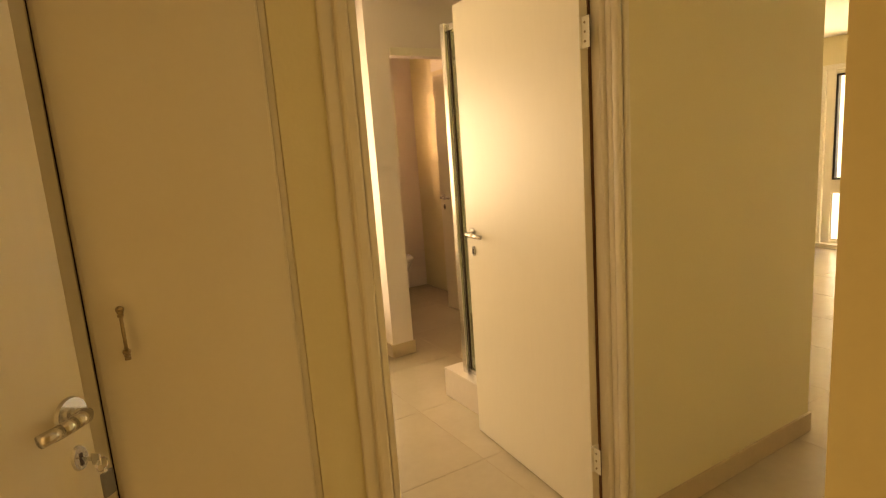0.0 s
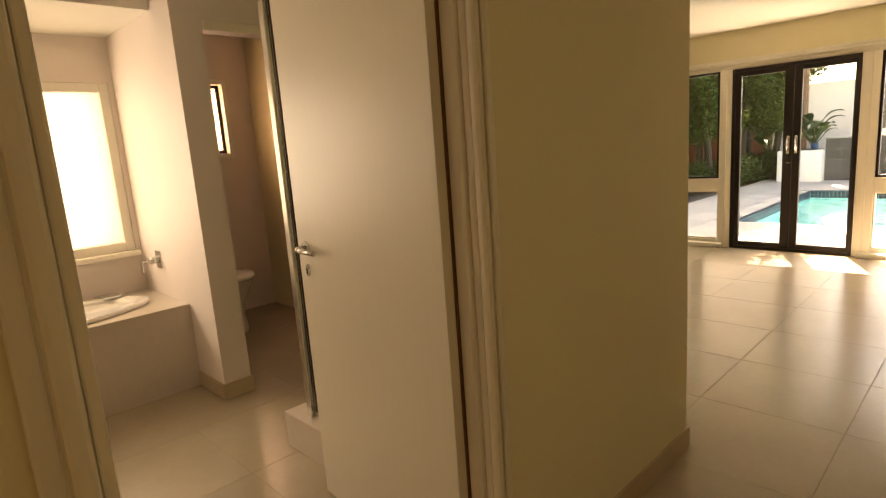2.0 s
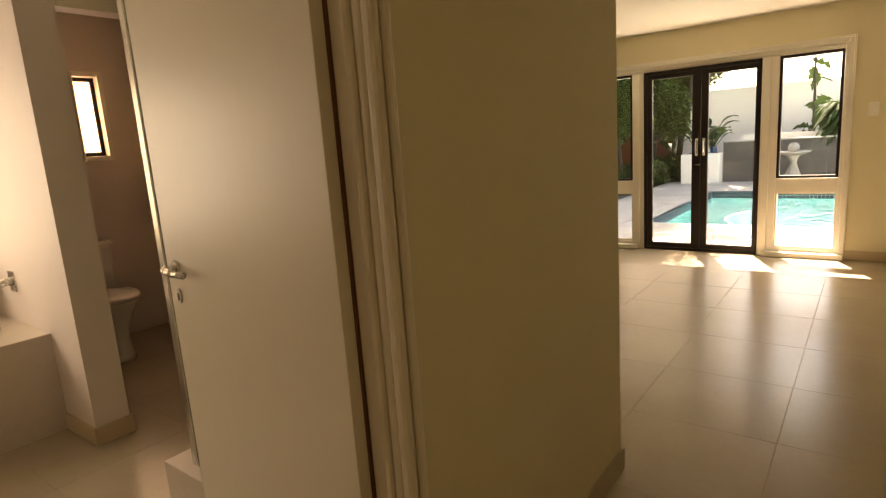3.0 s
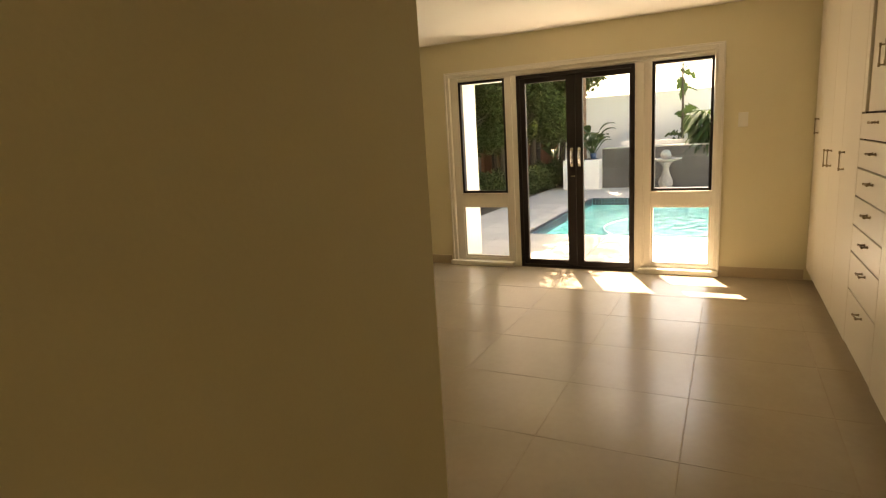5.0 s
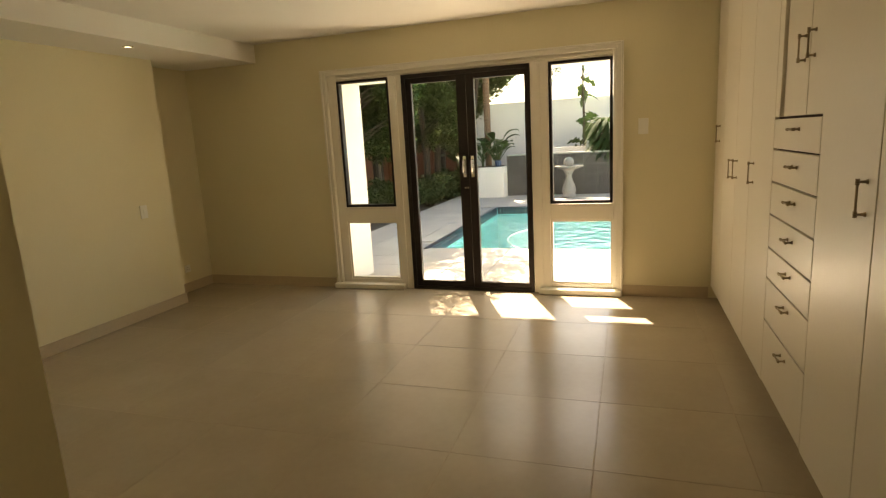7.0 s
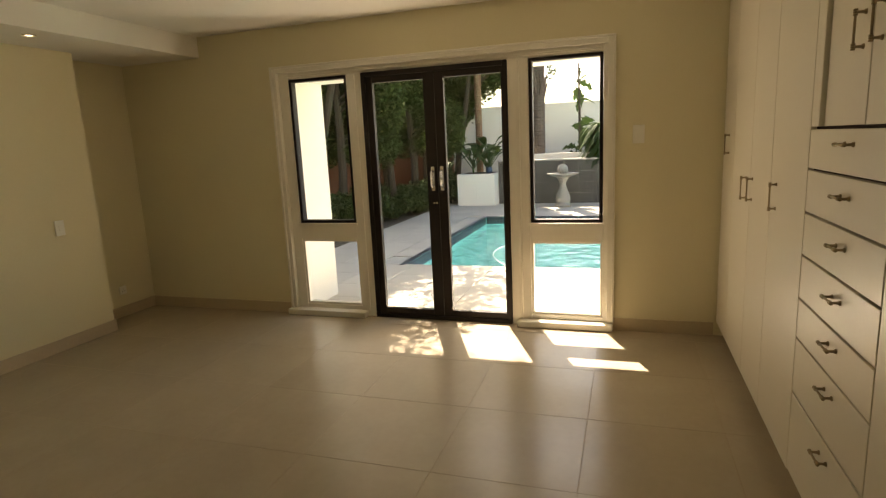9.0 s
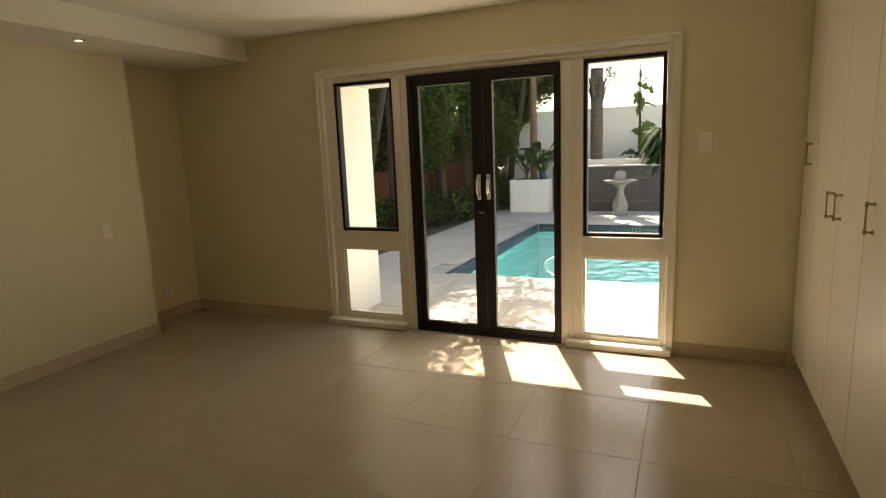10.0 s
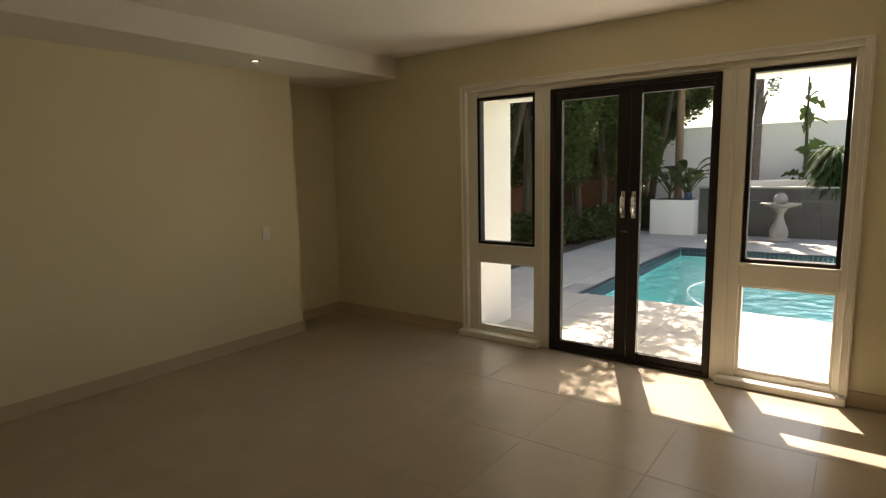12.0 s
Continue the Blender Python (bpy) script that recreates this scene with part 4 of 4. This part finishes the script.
for y0, z0, ln in [(-0.75, 2.05, 0.42), (-1.0, 2.0, 0.5)]:
    bm = bmesh.new()
    blade_leaf(bm, (0.05, y0, z0), (0.1, -0.45, -0.15 if ln > 0.45 else 0.5), ln, 0.15, 0.4, n=12, across=(1, 0.1, 0.3), ragged=0.5)
    part("leaf", bm, M_BANANA, tall_plant, smooth=True)


def frond_bush(at, label, n=300, length=0.7):
    t = thing("palm_bush", label, "palm", at)
    part("stem", rod(bmesh.new(), (0, 0, -0.1), (0, 0, 0.5), 0.06, 0.04, 8), M_BARK, t)
    for k in range(n):
        a, tilt = k * 2.399, 0.15 + 1.0 * ((k * 0.618) % 1)
        bm = bmesh.new()
        d = Vector((math.cos(a), math.sin(a), tilt))
        blade_leaf(bm, (0.05 * math.cos(a), 0.05 * math.sin(a), 0.1 + 0.75 * ((k * 0.37) % 1)), d, length * (0.7 + 0.4 * ((k * 0.71) % 1)), 0.03, 0.9, n=5)
        part("frond", bm, M_PALM, t)
    return t


frond_bush((16.2, 1.0, 0.8), "spiky palm bush spilling over the slate wall")


def palm(at, label, height, r, skirt, bark):
    t = thing("palm_tree", label, "palm", at)
    prof, z, k = [], 0.0, 0
    while z < height:
        prof += [(r * (1.0 + 0.05 * math.sin(k * 1.7)), z), (r * 0.93, z + 0.07)]
        z += 0.085
        k += 1
    part("trunk", lathe(prof, 14), bark, t)
    for k in range(14):
        a = k * 2.399
        bm = bmesh.new()
        d = Vector((math.cos(a), math.sin(a), 0.75 - 0.1 * (k % 4)))
        blade_leaf(bm, (0, 0, height - 0.1), d, 1.7, 0.16, 0.75, n=8)
        part("frond", bm, M_PALM, t)
    if skirt:
        bm = bmesh.new()
        for k in range(16):
            a = k * 0.9
            rod(bm, (r * 0.8 * math.cos(a), r * 0.8 * math.sin(a), height * skirt - 0.03 * k), (r * 1.5 * math.cos(a), r * 1.5 * math.sin(a), height * skirt + 0.3 - 0.03 * k), 0.05, 0.015, 5)
        part("old_leaf_base", bm, M_PALMBARK, t)
        cl = part("fruit_stalk", rod(bmesh.new(), (0, 0, 3.9), (-0.1, -0.3, 3.55), 0.015, 0.008, 6), M_BARK, t)
        cluster = leaf_cloud("fruit_cluster", [(-0.1, -0.33, 3.25, 0.09, 0.14, 0.36, 260)], 0.06, M_SHRUB, cl)
    return t


palm((17.1, 2.58, -0.1), "tall palm with ringed brown trunk behind the wall", 5.6, 0.15, 0.52, M_PALMBARK)
palm((17.0, 4.10, -0.1), "slim palm with orange-brown trunk between the trees", 6.0, 0.09, 0, M_SLIMBARK)
pot = thing("plant_pot", "small blue glazed pot on the planter", "pot", (15.65, 3.55, 0.68))
part("pot", lathe([(0.05, 0.0), (0.075, 0.04), (0.08, 0.12), (0.07, 0.15), (0.06, 0.15), (0.055, 0.1), (0.02, 0.08)], 20), M_BLUE, pot, smooth=True)

# ---- tiles and pavers, piece by piece ----
def piece_mesh(name, w, d, h, mat, c=0.0008):
    """A slab with a chamfered top edge; its top is at z = 0."""
    v = [(0, 0, -h), (w, 0, -h), (w, d, -h), (0, d, -h), (0, 0, -c), (w, 0, -c), (w, d, -c), (0, d, -c), (c, c, 0), (w - c, c, 0), (w - c, d - c, 0), (c, d - c, 0)]
    f = [(0, 1, 5, 4), (1, 2, 6, 5), (2, 3, 7, 6), (3, 0, 4, 7), (4, 5, 9, 8), (5, 6, 10, 9), (6, 7, 11, 10), (7, 4, 8, 11), (8, 9, 10, 11)]
    me = bpy.data.meshes.new(name)
    me.from_pydata(v, [], f)
    me.materials.append(mat)
    return me


MESHES = {}


def piece(name, parent, x, y, z, w, d, h, mat, m=None):
    key = (name, round(w, 3), round(d, 3))
    if key not in MESHES:
        MESHES[key] = piece_mesh(name, w, d, h, mat)
    ob = new(name, MESHES[key])
    ob.parent = parent
    ob.matrix_basis = m if m is not None else pose(x, y, z)
    return ob


PITCH, JOINT = 0.638, 0.003
for i in range(-2, 13):
    for j in range(-3, 9):
        a, b = 6.098 - PITCH * i + JOINT / 2, 6.098 - PITCH * (i - 1) - JOINT / 2
        c, d = 0.67 + PITCH * j + JOINT / 2, 0.67 + PITCH * (j + 1) - JOINT / 2
        a, b, c, d = max(a, -1.9), min(b, XW + 0.05), max(c, -0.9), min(d, 5.5)
        if b - a > 0.03 and d - c > 0.03:
            piece("floor_tile", floor, a, c, 0, b - a, d - c, 0.01, M_TILE)

deck = setting("pavement", boxes((7.12, 15.9, y1 + 0.07, 4.65, -0.1, -0.062), (7.12, x0 - 0.05, -6, y1 + 0.07, -0.1, -0.062), (x1 + 0.06, 15.9, -6, y1 + 0.07, -0.1, -0.062)), M_CAP, "pale stone paving around the pool", "pavement")
SLAB = 0.5
for i in range(18):
    for j in range(22):
        a, c = 7.125 + SLAB * i, -6 + SLAB * j
        b, d = min(a + SLAB, 15.85), min(c + SLAB, 4.65)
        if c > -3.2 and d - c > 0.05 and b - a > 0.05:
            if b <= x0 + 0.01 or a >= x1 + 0.05 or c >= y1 + 0.05:
                piece("paver", deck, a + 0.002, c + 0.002, -0.05, b - a - 0.004, d - c - 0.004, 0.015, M_PAVER)
            elif a < x0 and b > x0:
                piece("paver", deck, a + 0.002, c + 0.002, -0.05, x0 - a - 0.004, d - c - 0.004, 0.015, M_PAVER)
            elif a < x1 + 0.06 and b > x1 + 0.06:
                piece("paver", deck, x1 + 0.062, c + 0.002, -0.05, b - x1 - 0.066, d - c - 0.004, 0.015, M_PAVER)
            elif c < y1 + 0.07 < d:
                piece("paver", deck, a + 0.002, y1 + 0.072, -0.05, b - a - 0.004, d - y1 - 0.076, 0.015, M_PAVER)
for i in range(24):
    for j in range(4):
        y, z = 3.35 - 0.305 * (i + 1), 0.92 - 0.245 * (j + 1)
        piece("slate_tile", slate_wall, 0, 0, 0, 0.3, 0.24, 0.015, M_SLATE, m=Matrix.Translation((-0.093, y + 0.3, z)) @ Matrix(((0, 0, -1, 0), (-1, 0, 0, 0), (0, 1, 0, 0), (0, 0, 0, 1))))
